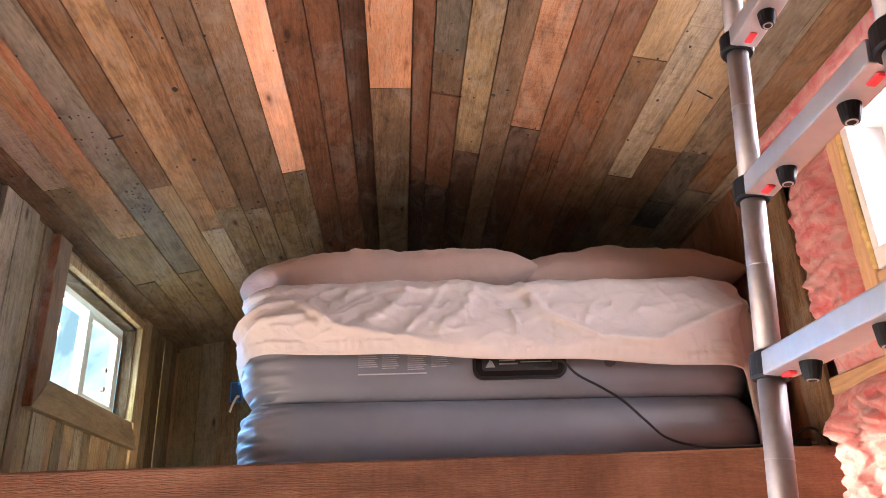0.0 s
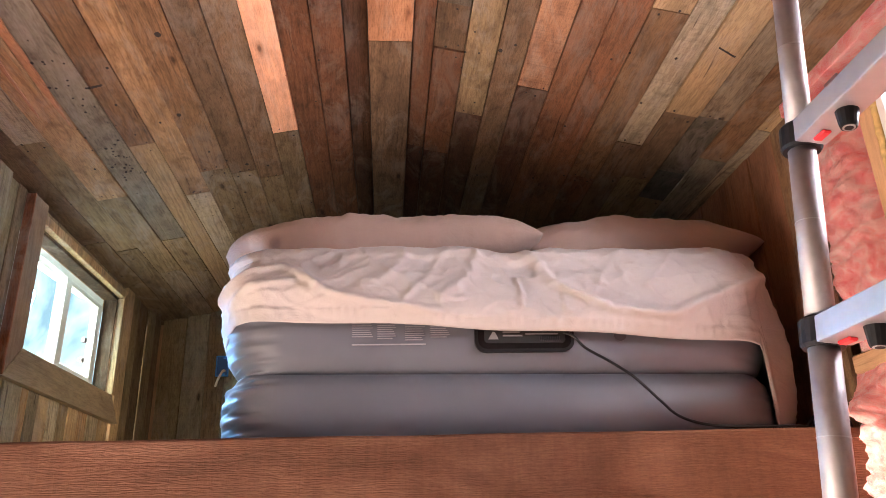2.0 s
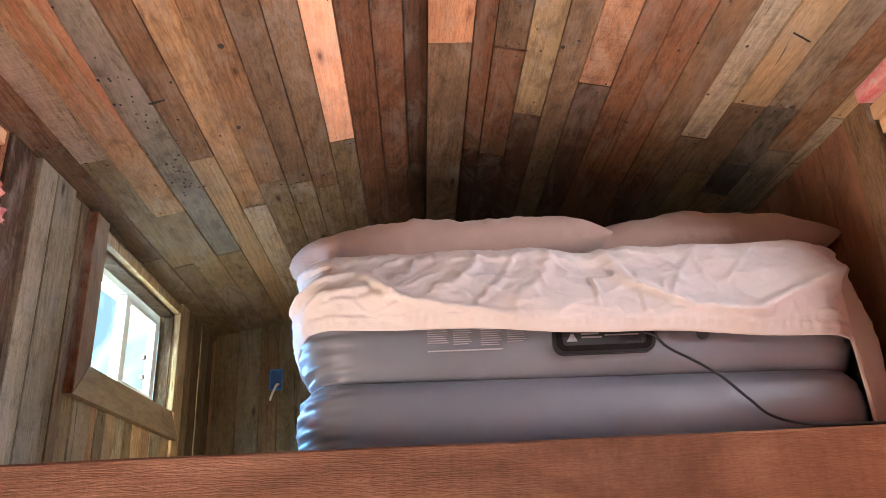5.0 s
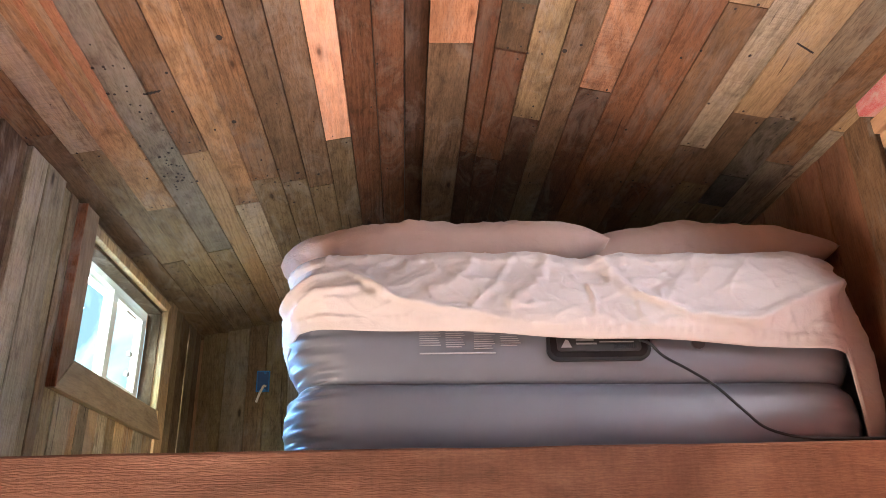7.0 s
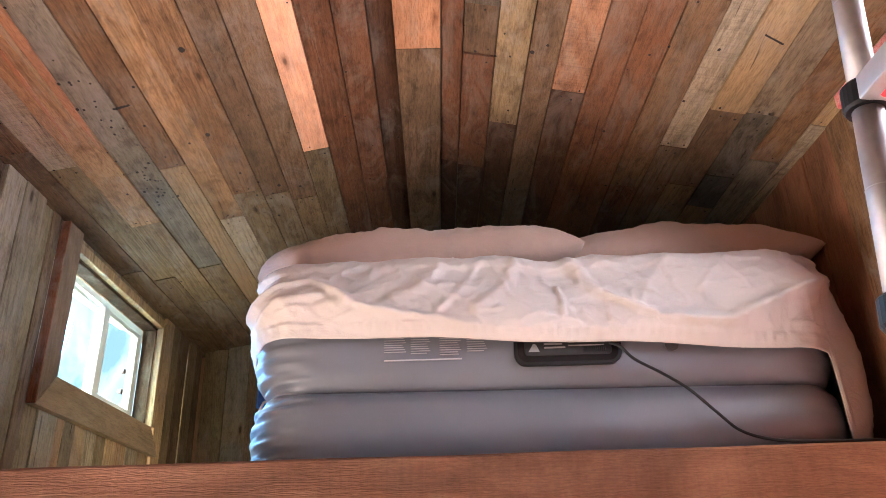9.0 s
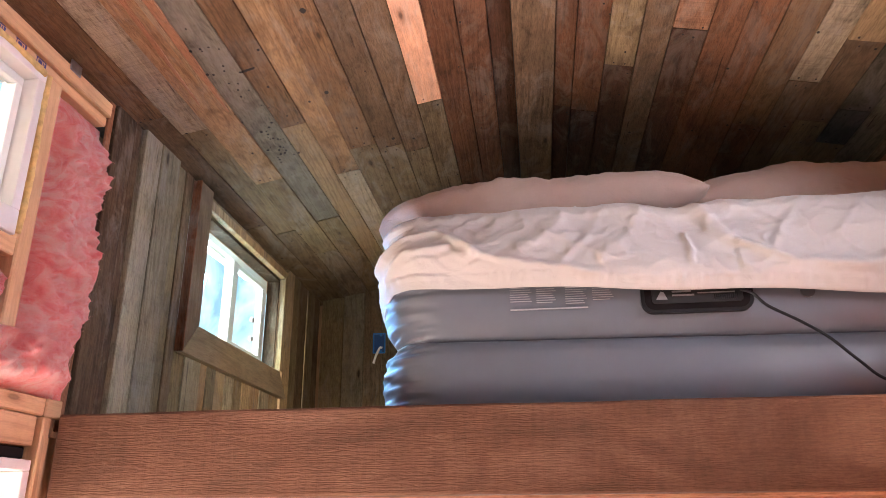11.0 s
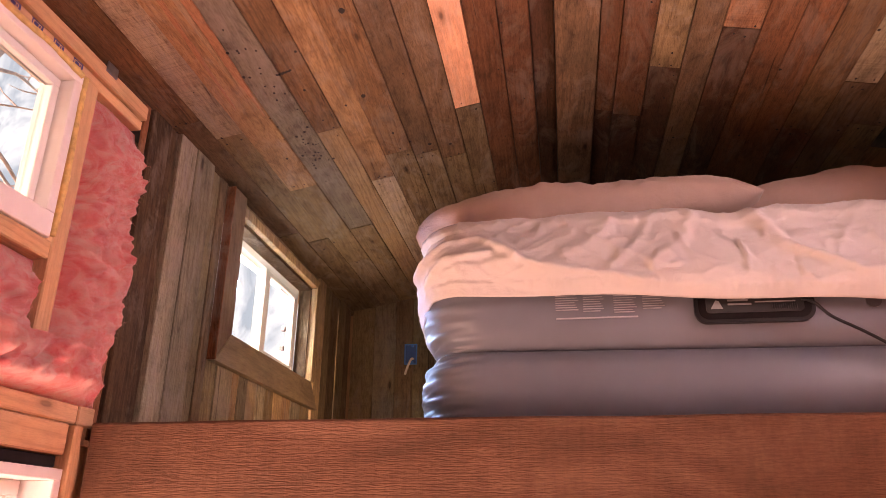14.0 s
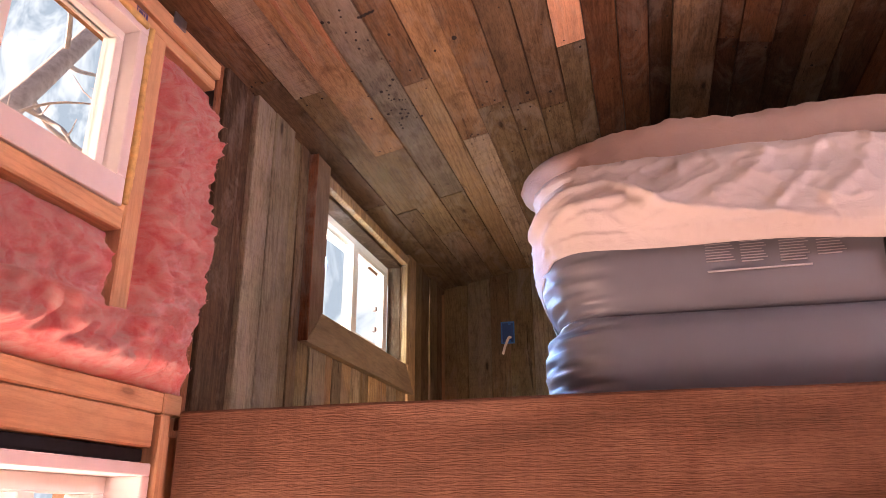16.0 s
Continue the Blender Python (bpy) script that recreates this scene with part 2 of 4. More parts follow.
def glare_pvc():
    """White window profile, made partly translucent to stand in for glare on backlit frames."""
    m, nt, b = base("white_vinyl_frame", 0.4)
    tc = nt.nodes.new("ShaderNodeTexCoord").outputs["Object"]
    nt.links.new(ramp(nt, noise_of(nt, tc, 12, 4, 0.6), [(0.3, (0.80, 0.82, 0.81)), (0.7, (0.86, 0.88, 0.87))]), b.inputs["Base Color"])
    glow = node(nt, "ShaderNodeBsdfTranslucent")
    glow.inputs["Color"].default_value = (0.80, 0.88, 0.88, 1)
    both = nt.nodes.new("ShaderNodeMixShader")
    both.inputs[0].default_value = 0.12
    nt.links.new(b.outputs[0], both.inputs[1])
    nt.links.new(glow.outputs[0], both.inputs[2])
    nt.links.new(both.outputs[0], nt.nodes["Material Output"].inputs["Surface"])
    return m


def wool():
    m, nt, b = base("pink_glass_wool", 1.0)
    tc = nt.nodes.new("ShaderNodeTexCoord").outputs["Object"]
    broad = noise_of(nt, tc, 13, 5, 0.65, (1, 1, 1.3), 1.6)
    fuzz = noise_of(nt, tc, 130, 7, 0.8, (1, 1, 1), 3.0)
    strands = noise_of(nt, tc, 420, 4, 0.8, (1, 1, 0.35), 5.0)
    c = ramp(nt, broad, [(0.36, (0.93, 0.17, 0.16)), (0.5, (0.99, 0.36, 0.32)), (0.64, (0.99, 0.56, 0.50))])
    c = mix(nt, "MULTIPLY", 0.5, c, ramp(nt, fuzz, [(0.3, (0.70, 0.50, 0.48)), (0.6, (1.0, 1.0, 1.0))]))
    c = mix(nt, "MULTIPLY", 0.2, c, ramp(nt, strands, [(0.35, (0.70, 0.60, 0.60)), (0.6, (1.0, 1.0, 1.0))]))
    nt.links.new(c, b.inputs["Base Color"])
    b.inputs["Specular IOR Level"].default_value = 0.05
    b.inputs["Sheen Weight"].default_value = 0.4
    b.inputs["Subsurface Weight"].default_value = 0.2
    b.inputs["Subsurface Radius"].default_value = (1.0, 0.45, 0.42)
    b.inputs["Subsurface Scale"].default_value = 0.02
    bump(nt, b, mix(nt, "MIX", 0.6, broad, fuzz), 1.0, 0.014)
    return m


WOOL = wool()
FIBRE = plain("loose_glass_fibre", (0.93, 0.40, 0.36), 1.0, 0, 0.1, 60, 0.0)
WHITE_PVC = glare_pvc()
PRIMER = plain("white_primed_jamb", (0.80, 0.77, 0.75), 0.6, 0, 0.05, 14, 0.05)
ALU = plain("brushed_aluminium", (0.42, 0.40, 0.40), 0.58, 0.85, 0.08, 60, 0.05)
ALU_LIGHT = plain("satin_aluminium_rung", (0.48, 0.48, 0.49), 0.52, 0.8, 0.05, 40, 0.04)
BLACK = plain("black_rubber", (0.010, 0.010, 0.011), 0.5, 0, 0.2, 50, 0.1)
GLOSS_BLACK = plain("glossy_black_plastic", (0.010, 0.008, 0.008), 0.22, 0, 0.1, 20, 0.0)
for m in (BLACK, GLOSS_BLACK):
    m.node_tree.nodes["Principled BSDF"].inputs["Specular IOR Level"].default_value = 0.22
RED = plain("red_plastic", (0.70, 0.035, 0.045), 0.35, 0, 0.08, 30, 0.0)
BLUE = plain("blue_plastic_box", (0.006, 0.20, 0.62), 0.4, 0, 0.12, 30, 0.05)
CABLE_WHITE = plain("white_cable_sheath", (0.78, 0.74, 0.66), 0.5, 0, 0.06, 30, 0.0)
PRINT = plain("pale_grey_print", (0.33, 0.33, 0.34), 0.5, 0, 0.05, 30, 0.0)
PRINT_INK = plain("blue_black_stamp_ink", (0.05, 0.045, 0.16), 0.7, 0, 0.2, 60, 0.0)
FOAM = plain("yellow_expanding_foam", (0.66, 0.45, 0.17), 0.85, 0, 0.25, 60, 0.8)
STEEL = plain("galvanised_steel_plate", (0.35, 0.35, 0.36), 0.4, 1.0, 0.2, 40, 0.1)
HOLE = plain("dark_nail_hole", (0.012, 0.009, 0.007), 0.9, 0, 0.2, 60, 0.0)
STRAP = plain("yellow_strap", (0.80, 0.50, 0.04), 0.5, 0, 0.15, 40, 0.1)
GROUND = plain("dry_ground", (0.20, 0.17, 0.12), 0.95, 0, 0.4, 0.6, 0.3)
ROOFING = plain("dark_roofing", (0.06, 0.06, 0.06), 0.8, 0, 0.2, 10, 0.1)
BARK = plain("grey_bark", (0.30, 0.29, 0.28), 0.9, 0, 0.3, 20, 0.4)


def glass():
    m, nt, b = base("window_glass", 0.02)
    b.inputs["Transmission Weight"].default_value = 1.0
    b.inputs["IOR"].default_value = 1.02
    b.inputs["Base Color"].default_value = (0.94, 0.98, 0.98, 1)
    return m


GLASS = glass()


# ---- small builders ----
def empty(name, at=(0, 0, 0)):
    ob = new(name)
    ob.location = at
    ob.empty_display_size = 0.1
    return ob


def finish(name, bm, material, parent=None, label="", smooth=False, **tags):
    me = bpy.data.meshes.new(name)
    bm.to_mesh(me)
    bm.free()
    for m in material if isinstance(material, (list, tuple)) else (material,):
        me.materials.append(m)
    if smooth:
        me.polygons.foreach_set("use_smooth", [True] * len(me.polygons))
    ob = new(name, me)
    if parent:
        ob.parent = parent
        ob.matrix_parent_inverse = parent.matrix_world.inverted() if parent.data else Matrix.Translation(-parent.location)
    return tagged(ob, label=label, **tags)


def part(name, bm, material, parent, label="", smooth=False):
    return finish(name, bm, material, parent, label, smooth)


FACES = ((0, 3, 2, 1), (4, 5, 6, 7), (0, 1, 5, 4), (1, 2, 6, 5), (2, 3, 7, 6), (3, 0, 4, 7))


def add_box(bm, lo, hi, index=0, m=None):
    (a, b, c), (d, e, f) = lo, hi
    vs = [Vector(p) for p in ((a, b, c), (d, b, c), (d, e, c), (a, e, c), (a, b, f), (d, b, f), (d, e, f), (a, e, f))]
    vs = [bm.verts.new(m @ v if m else v) for v in vs]
    for q in FACES:
        face = bm.faces.new([vs[i] for i in q])
        face.material_index = index
    return vs


def box(lo, hi, bevel=0.0, seg=2, m=None):
    bm = bmesh.new()
    add_box(bm, lo, hi, 0, m)
    if bevel:
        bmesh.ops.bevel(bm, geom=bm.edges[:], offset=bevel, segments=seg, affect="EDGES", profile=0.6)
    return bm


def tube(points, radius, sides=10, caps=True):
    """A round bar along a line of points; radius may be one number or one a point."""
    bm = bmesh.new()
    pts = [Vector(p) for p in points]
    rings = []
    for i, p in enumerate(pts):
        way = (pts[min(i + 1, len(pts) - 1)] - pts[max(i - 1, 0)]).normalized()
        side = way.orthogonal().normalized() if i == 0 else (rings[-1][1] - way * rings[-1][1].dot(way)).normalized()
        up = way.cross(side)
        r = radius[i] if isinstance(radius, (list, tuple)) else radius
        rings.append(([bm.verts.new(p + r * (math.cos(a) * side + math.sin(a) * up)) for a in (2 * math.pi * k / sides for k in range(sides))], side))
    for (a, _), (b, _) in zip(rings, rings[1:]):
        for k in range(sides):
            bm.faces.new((a[k], a[(k + 1) % sides], b[(k + 1) % sides], b[k]))
    if caps:
        bm.faces.new(rings[0][0][::-1])
        bm.faces.new(rings[-1][0])
    return bm


def curve_points(ctrl, n=8):
    """A smooth line through the given points."""
    p = [Vector(c) for c in ctrl]
    p = [2 * p[0] - p[1], *p, 2 * p[-1] - p[-2]]
    out = []
    for i in range(1, len(p) - 2):
        a, b, c, d = p[i - 1:i + 3]
        for k in range(n):
            t = k / n
            out.append(0.5 * (2 * b + (c - a) * t + (2 * a - 5 * b + 4 * c - d) * t * t + (3 * b - a - 3 * c + d) * t ** 3))
    return [*out, p[-2]]


def holed_wall(name, axis, lo, hi, span, heights, holes, material, label):
    """A wall slab with openings that go through it: axis is its thin direction; holes are (u0, u1, z0, z1)."""
    us = sorted({span[0], span[1], *(h[0] for h in holes), *(h[1] for h in holes)})
    zs = sorted({heights[0], heights[1], *(h[2] for h in holes), *(h[3] for h in holes)})
    bm = bmesh.new()
    for u0, u1 in zip(us, us[1:]):
        for z0, z1 in zip(zs, zs[1:]):
            um, zm = (u0 + u1) / 2, (z0 + z1) / 2
            if any(h[0] < um < h[1] and h[2] < zm < h[3] for h in holes):
                continue
            if axis == "x":
                add_box(bm, (lo, u0, z0), (hi, u1, z1))
            else:
                add_box(bm, (u0, lo, z0), (u1, hi, z1))
    return finish(name, bm, material, None, label, kind="structure", category="wall")


# ---- plan ----
LEFT, RIGHT, BACK, REAR = -0.97, 1.14, 3.93, -2.60
RIDGE_X, RIDGE_Z, SLOPE = 0.10, 3.235, 0.20
BEAM_Y0, BEAM_Y1, BEAM_Z0, BEAM_Z1 = 2.0, 2.09, 2.05, 2.222


def roof(x):
    return RIDGE_Z - SLOPE * abs(x - RIDGE_X)


LOFT_WIN = (2.60, 3.335, 2.565, 2.945)
UP_WIN_L = (1.02, 1.789, 2.553, 2.932)
LOW_WIN_L = (0.62, 1.965, 0.90, 2.125)
UNDER_WIN_L = (2.58, 3.26, 0.95, 2.035)
UP_WIN_R = (1.02, 1.72, 2.547, 2.908)
BACK_WIN = (-0.33, 0.51, 0.90, 2.03)

wall_left = holed_wall("wall_left", "x", -1.17, -1.115, (REAR, BACK + 0.16), (0, 3.03), [(2.60, 3.84, 2.46, 3.005), (1.02, 1.93, 2.50, 3.005), LOW_WIN_L, UNDER_WIN_L], SHEATHING, "timber framed side wall with windows and exposed framing")
wall_right = holed_wall("wall_right", "x", 1.285, 1.34, (REAR, BACK + 0.16), (0, 3.03), [UP_WIN_R], SHEATHING, "timber framed side wall with exposed framing and insulation")
wall_back = holed_wall("wall_back", "y", 4.075, 4.13, (-1.115, 1.285), (0, 3.3), [BACK_WIN], SHEATHING, "timber end wall behind the bed")
wall_rear = holed_wall("wall_rear", "y", REAR - 0.06, REAR, (-1.17, 1.34), (0, 3.3), [], SHEATHING, "plain end wall of the room")

floor = finish("floor", box((-1.17, REAR, -0.05), (1.34, 4.13, 0.0)), FLOOR_WOOD, None, "warm brown wooden floor", kind="structure", category="floor")
ground = finish("ground", box((-400, -400, -0.9), (400, 400, -0.6)), GROUND, None, "dry brown ground outside", kind="structure", category="ground")

# bright haze and far trees beyond the windows
m, nt, bs = base("bright_haze", 1.0)
tc = nt.nodes.new("ShaderNodeTexCoord").outputs["Object"]
haze = ramp(nt, noise_of(nt, tc, 0.55, 4, 0.6, (1, 1, 0.6), 0.6), [(0.40, (0.24, 0.44, 0.54)), (0.52, (0.48, 0.76, 0.84)), (0.66, (0.80, 0.97, 1.0))])
nt.links.new(haze, bs.inputs["Emission Color"])
bs.inputs["Base Color"].default_value = (0, 0, 0, 1)
bs.inputs["Specular IOR Level"].default_value = 0.0
bs.inputs["Emission Strength"].default_value = 1.1
HAZE = m
finish("backdrop", box((-30, 16, -0.6), (-1.5, 16.2, 18)), HAZE, None, "bright pale sky and haze beyond the windows", kind="structure", category="backdrop")

# unseen roof slab, added above the boards to keep daylight out
bm = bmesh.new()
for s in (-1, 1):
    x1 = RIDGE_X + s * 1.27
    low, top = roof(x1) + 0.03, RIDGE_Z + 0.03
    quad = [(RIDGE_X, top), (x1, low), (x1, low + 0.12), (RIDGE_X, top + 0.12)]
    rows = [[bm.verts.new((x, y, z)) for x, z in quad] for y in (REAR - 0.3, 4.4)]
    for k in range(4):
        bm.faces.new((rows[0][k], rows[0][(k + 1) % 4], rows[1][(k + 1) % 4], rows[1][k]))
    bm.faces.new(rows[0])
    bm.faces.new(rows[1])
bmesh.ops.recalc_face_normals(bm, faces=bm.faces[:])
finish("roof", bm, ROOFING, None, "unseen low pitched roof slab that keeps daylight out", kind="structure", category="roof")

# ---- ceiling boards: x of each seam, and the boards between them as lengths and tones from front to back ----
SEAMS = (-0.985, -0.897, -0.818, -0.728, -0.640, -0.566, -0.487, -0.400, -0.322, -0.243, -0.168, -0.088, -0.011, 0.049, 0.163,
         0.217, 0.298, 0.378, 0.450, 0.535, 0.611, 0.689, 0.775, 0.850, 0.938, 1.020, 1.102, 1.16)
# dark back lengths hold shade in their colour; left boards are lightened likewise
BOARDS = (
    ((2.16, "clay"), (2.95, "greybrown"), (9, "olive")),
    ((2.261, "ash"), (3.05, "moss"), (9, "olive")),
    ((2.633, "sand"), (3.32, "moss"), (9, "grey")),
    ((3.02, "bluegrey"), (9, "moss")),
    ((2.352, "clay"), (9, "pale")),
    ((2.703, "sand"), (9, "ash")),
    ((2.556, "clay"), (9, "olive")),
    ((2.60, "greybrown"), (9, "olive")),
    ((2.667, "greybrown"), (9, "olive")),
    ((2.398, "bright"), (9, "olive")),
    ((9, "cocoa"),),
    ((9, "cocoa"),),
    ((9, "umber"),),
    ((2.008, "salmon"), (9, "greybrown")),
    ((2.55, "cocoa"), (9, "shade_brown")),
    ((1.848, "slate"), (2.022, "greybrown"), (2.56, "cocoa"), (9, "shade_brown")),
    ((2.305, "moss"), (9, "umber")),
    ((9, "greybrown"),),
    ((2.12, "pink"), (9, "umber")),
    ((9, "brown"),),
    ((9, "brown"),),
    ((1.739, "pale"), (2.55, "clay"), (9, "cocoa")),
    ((2.305, "ash"), (9, "greybrown")),
    ((2.112, "pale"), (2.50, "greybrown"), (9, "moss")),
    ((2.105, "grey"), (2.42, "slate"), (2.61, "steelblue"), (9, "moss")),
    ((2.31, "clay"), (9, "bluegrey")),
    ((2.12, "pale"), (9, "ash")),
)
TONES = list(PALETTE)
rng = random.Random(4)
bm = bmesh.new()
for k, lengths in enumerate(BOARDS):
    x0, x1 = SEAMS[k] + 0.0013, SEAMS[k + 1] - 0.0013
    y0 = REAR
    for y1, shade in lengths:
        y1 = min(y1, BACK + 0.05)
        drop = rng.uniform(0.0, 0.006) + (0.008 if k == 13 else 0.0)
        flat = k == 13
        z0, z1 = (RIDGE_Z - 0.012, RIDGE_Z - 0.012) if flat else (roof(x0), roof(x1))
        m = Matrix(((1, 0, 0, 0), (0, 1, 0, 0), ((z1 - z0) / (x1 - x0), 0, 1, z0 - drop - x0 * (z1 - z0) / (x1 - x0)), (0, 0, 0, 1)))
        add_box(bm, (x0, y0 + 0.0010, 0.0), (x1, y1 - 0.0010, 0.019), TONES.index(shade), m)
        y0 = y1
# torn pale edge of one old board, lying over its neighbour
for x0, y0, x1, y1, w0, tone_ in ((-0.716, 1.20, -0.735, 2.20, 0.016, "salmon"), (-0.738, 1.30, -0.748, 2.05, 0.010, "pale"), (-0.766, 1.5, -0.790, 2.14, 0.008, "salmon")):
    n = 26
    rails_ = []
    for k in range(n + 1):
        f = k / n
        x, y = x0 + (x1 - x0) * f, y0 + (y1 - y0) * f
        w = w0 * (1 - f) ** 0.5 * (0.8 + 0.5 * noise.noise(Vector((y * 14, x0 * 9, 2.0)))) + 0.0006
        rails_.append([bm.verts.new((q, y, roof(q) - 0.0085 + up)) for q, up in ((x - w, 0.0), (x + w, 0.0), (x + w, 0.006), (x - w, 0.006))])
    for p, q in zip(rails_, rails_[1:]):
        for k in range(4):
            bm.faces.new((p[k], q[k], q[(k + 1) % 4], p[(k + 1) % 4])).material_index = TONES.index(tone_)
ceiling = finish("ceiling", bm, [CEIL[k] for k in TONES], None, "reclaimed barn boards in mixed browns and greys on a low gable ceiling", kind="structure", category="ceiling")

# nail holes and knots in the old boards
bm = bmesh.new()
rng = random.Random(11)


def hole(x, y, r):
    z = roof(x) - 0.0072
    vs = [bm.verts.new((x + r * math.cos(a) * rng.uniform(0.7, 1.1), y + 1.3 * r * math.sin(a), z - SLOPE * (r * math.cos(a)) * (1 if x > RIDGE_X else -1))) for a in (2 * math.pi * i / 7 for i in range(7))]
    bm.faces.new(vs[::-1])


for k, lengths in enumerate(BOARDS):
    if k == 13:
        continue
    x0, x1 = SEAMS[k], SEAMS[k + 1]
    for y1, shade in lengths:
        if y1 < 9:
            for y in (y1 - 0.02, y1 + 0.02):
                for f in (0.3, 0.72):
                    if rng.random() < 0.6:
                        hole(x0 + (x1 - x0) * (f + rng.uniform(-0.1, 0.1)), y + rng.uniform(-0.01, 0.01), rng.uniform(0.0022, 0.0038))
for i in range(44):
    hole(rng.gauss(-0.685, 0.022), rng.choice((1.95, 2.0, 2.3, 2.42, 2.5)) + rng.gauss(0, 0.05), rng.uniform(0.0024, 0.0046))
for i in range(110):
    hole(rng.uniform(-0.95, 1.0), rng.uniform(1.5, 3.4), rng.uniform(0.0018, 0.0042))
for x, y, r in ((-0.431, 1.885, 0.008), (-0.468, 2.222, 0.007), (0.385, 1.982, 0.006), (-0.343, 2.55, 0.006), (-0.283, 2.58, 0.005), (-0.397, 2.508, 0.004)):
    hole(x, y, r)
# a rotted slot across one board, and a split in another
for k in range(9):
    hole(-0.643 + 0.0045 * k, 2.047 - 0.0006 * k + 0.002 * (k % 2), 0.0042 - 0.0002 * abs(k - 3))
for k in range(14):
    hole(0.875 + 0.0034 * k, 1.822 + 0.0016 * k, 0.0027)
finish("nail_holes", bm, HOLE, ceiling, "small dark nail holes", kind="stuff")

# ---- the loft: beam, joists, deck ----
bm = bmesh.new()
nx, prof = 90, ((BEAM_Y0, BEAM_Z0 + 0.004), (BEAM_Y0, 2.09), (BEAM_Y0, 2.135), (BEAM_Y0, 2.18), (BEAM_Y0, BEAM_Z1 - 0.005), (BEAM_Y0 + 0.005, BEAM_Z1), (BEAM_Y1 - 0.005, BEAM_Z1), (BEAM_Y1, BEAM_Z1 - 0.005), (BEAM_Y1, BEAM_Z0 + 0.004), (BEAM_Y1 - 0.004, BEAM_Z0), (BEAM_Y0 + 0.004, BEAM_Z0))
rings = []
for i in range(nx + 1):
    x = -0.945 + 2.08 * i / nx
    rings.append([bm.verts.new((x, y + 0.0018 * noise.noise(Vector((x * 5, z * 9, y * 7))), z + 0.0022 * noise.noise(Vector((x * 4 + 7, y * 9, z * 3))))) for y, z in prof])
for a, b in zip(rings, rings[1:]):
    for k in range(len(prof)):
        bm.faces.new((a[k], b[k], b[(k + 1) % len(prof)], a[(k + 1) % len(prof)]))
bm.faces.new(rings[0])
bm.faces.new(rings[-1][::-1])
bmesh.ops.recalc_face_normals(bm, faces=bm.faces[:])
tagged(finish("loft_beam", bm, BEAM), "reddish brown rough sawn timber beam along the loft's edge", "beam", kind="structure")

for k, y in enumerate((2.42, 2.80, 3.18, 3.56)):
    j = finish("floor_joist", box((-0.965, y, 2.052), (RIGHT - 0.005, y + 0.04, 2.176), 0.003), JOIST, None, "reddish brown joist under the loft floor", category="joist", group="joists under the loft", kind="structure")
finish("loft_floor", box((-0.965, BEAM_Y1 + 0.002, 2.178), (RIGHT - 0.005, BACK - 0.004, 2.20)), FLOOR_WOOD, None, "wooden loft floor behind the beam", kind="structure", category="floor")


# ---- wall boards of the loft ----
def board(parent, lo, hi, shade, mats=WALL):
    return part("plank", box(lo, hi, 0.002, 1), mats[shade], parent)


ys = (2.034, 2.060, 2.150, 2.187, 2.276, 2.383, 2.452, 2.50)
for (y0, y1), shade, proud in zip(zip(ys, ys[1:]), ("red", "umber", "umber", "grey", "grey", "olive", "greybrown"), (-0.006, 0.003, 0.0, 0.014, 0.016, 0.0, 0.004)):
    board(wall_left, (LEFT - 0.012, y0 + 0.001, 2.19), (LEFT + proud, y1 - 0.001, 3.018), shade)
# pale planks under the window, lightened further in place of daylight
ys = (2.50, 2.575, 2.685, 2.735, 2.80, 2.88, 2.95, 3.03, 3.11, 3.20, 3.30, 3.41)
for k, (y0, y1) in enumerate(zip(ys, ys[1:])):
    board(wall_left, (LEFT - 0.012, y0 + 0.001, 2.19), (LEFT + 0.003 * (k % 2), y1 - 0.001, LOFT_WIN[2] + 0.002), ("moss", "ash", "sand", "grey", "pale", "ash", "moss", "pale", "sand", "ash", "pale")[k])
    board(wall_left, (LEFT - 0.012, y0 + 0.001, LOFT_WIN[3] - 0.002), (LEFT - 0.002 * (k % 3 > 0), y1 - 0.001, 3.018), "olive" if k % 3 == 0 else "moss")
ys = (3.412, 3.50, 3.60, 3.72, 3.83, 3.925)
for (y0, y1), shade, proud in zip(zip(ys, ys[1:]), ("pale", "moss", "greybrown", "olive", "greybrown"), (0.010, 0.004, 0.0, 0.004, 0.0)):
    board(wall_left, (LEFT - 0.012, y0 + 0.001, 2.19), (LEFT + proud, y1 - 0.001, 3.018), shade)

xs = (-0.96, -0.85, -0.745, -0.66, -0.555, -0.45, -0.33, -0.22, -0.11, 0.02, 0.14, 0.26, 0.37, 0.49, 0.6, 0.72, 0.83, 0.95, 1.05, 1.135)
for k, (x0, x1) in enumerate(zip(xs, xs[1:])):
    shade = ("olive", "grey", "greybrown", "olive", "grey", "greybrown")[k % 6]
    board(wall_back, (x0 + 0.001, BACK + 0.003 * (k % 2), 2.19), (x1 - 0.001, BACK + 0.015, min(roof(x0), roof(x1)) + 0.012), shade)

ys = (2.012, 2.13, 2.27, 2.42, 2.60, 2.80, 3.0, 3.2, 3.4, 3.6, 3.78, 3.925)
for k, (y0, y1) in enumerate(zip(ys, ys[1:])):
    part("panel", box((RIGHT + 0.002 * (k % 2), y0 + 0.001, 2.19), (RIGHT + 0.014, y1 - 0.001, 3.03), 0.002, 1), PLY if k else WALL["brown"], wall_right)


# ---- framing of the open walls ----
def stud(parent, lo, hi, name="stud", mat=None):
    upright = hi[2] - lo[2] > hi[1] - lo[1]
    return part(name, box(lo, hi, 0.003, 1), mat or (STUD_Z if upright else STUD_Y), parent)


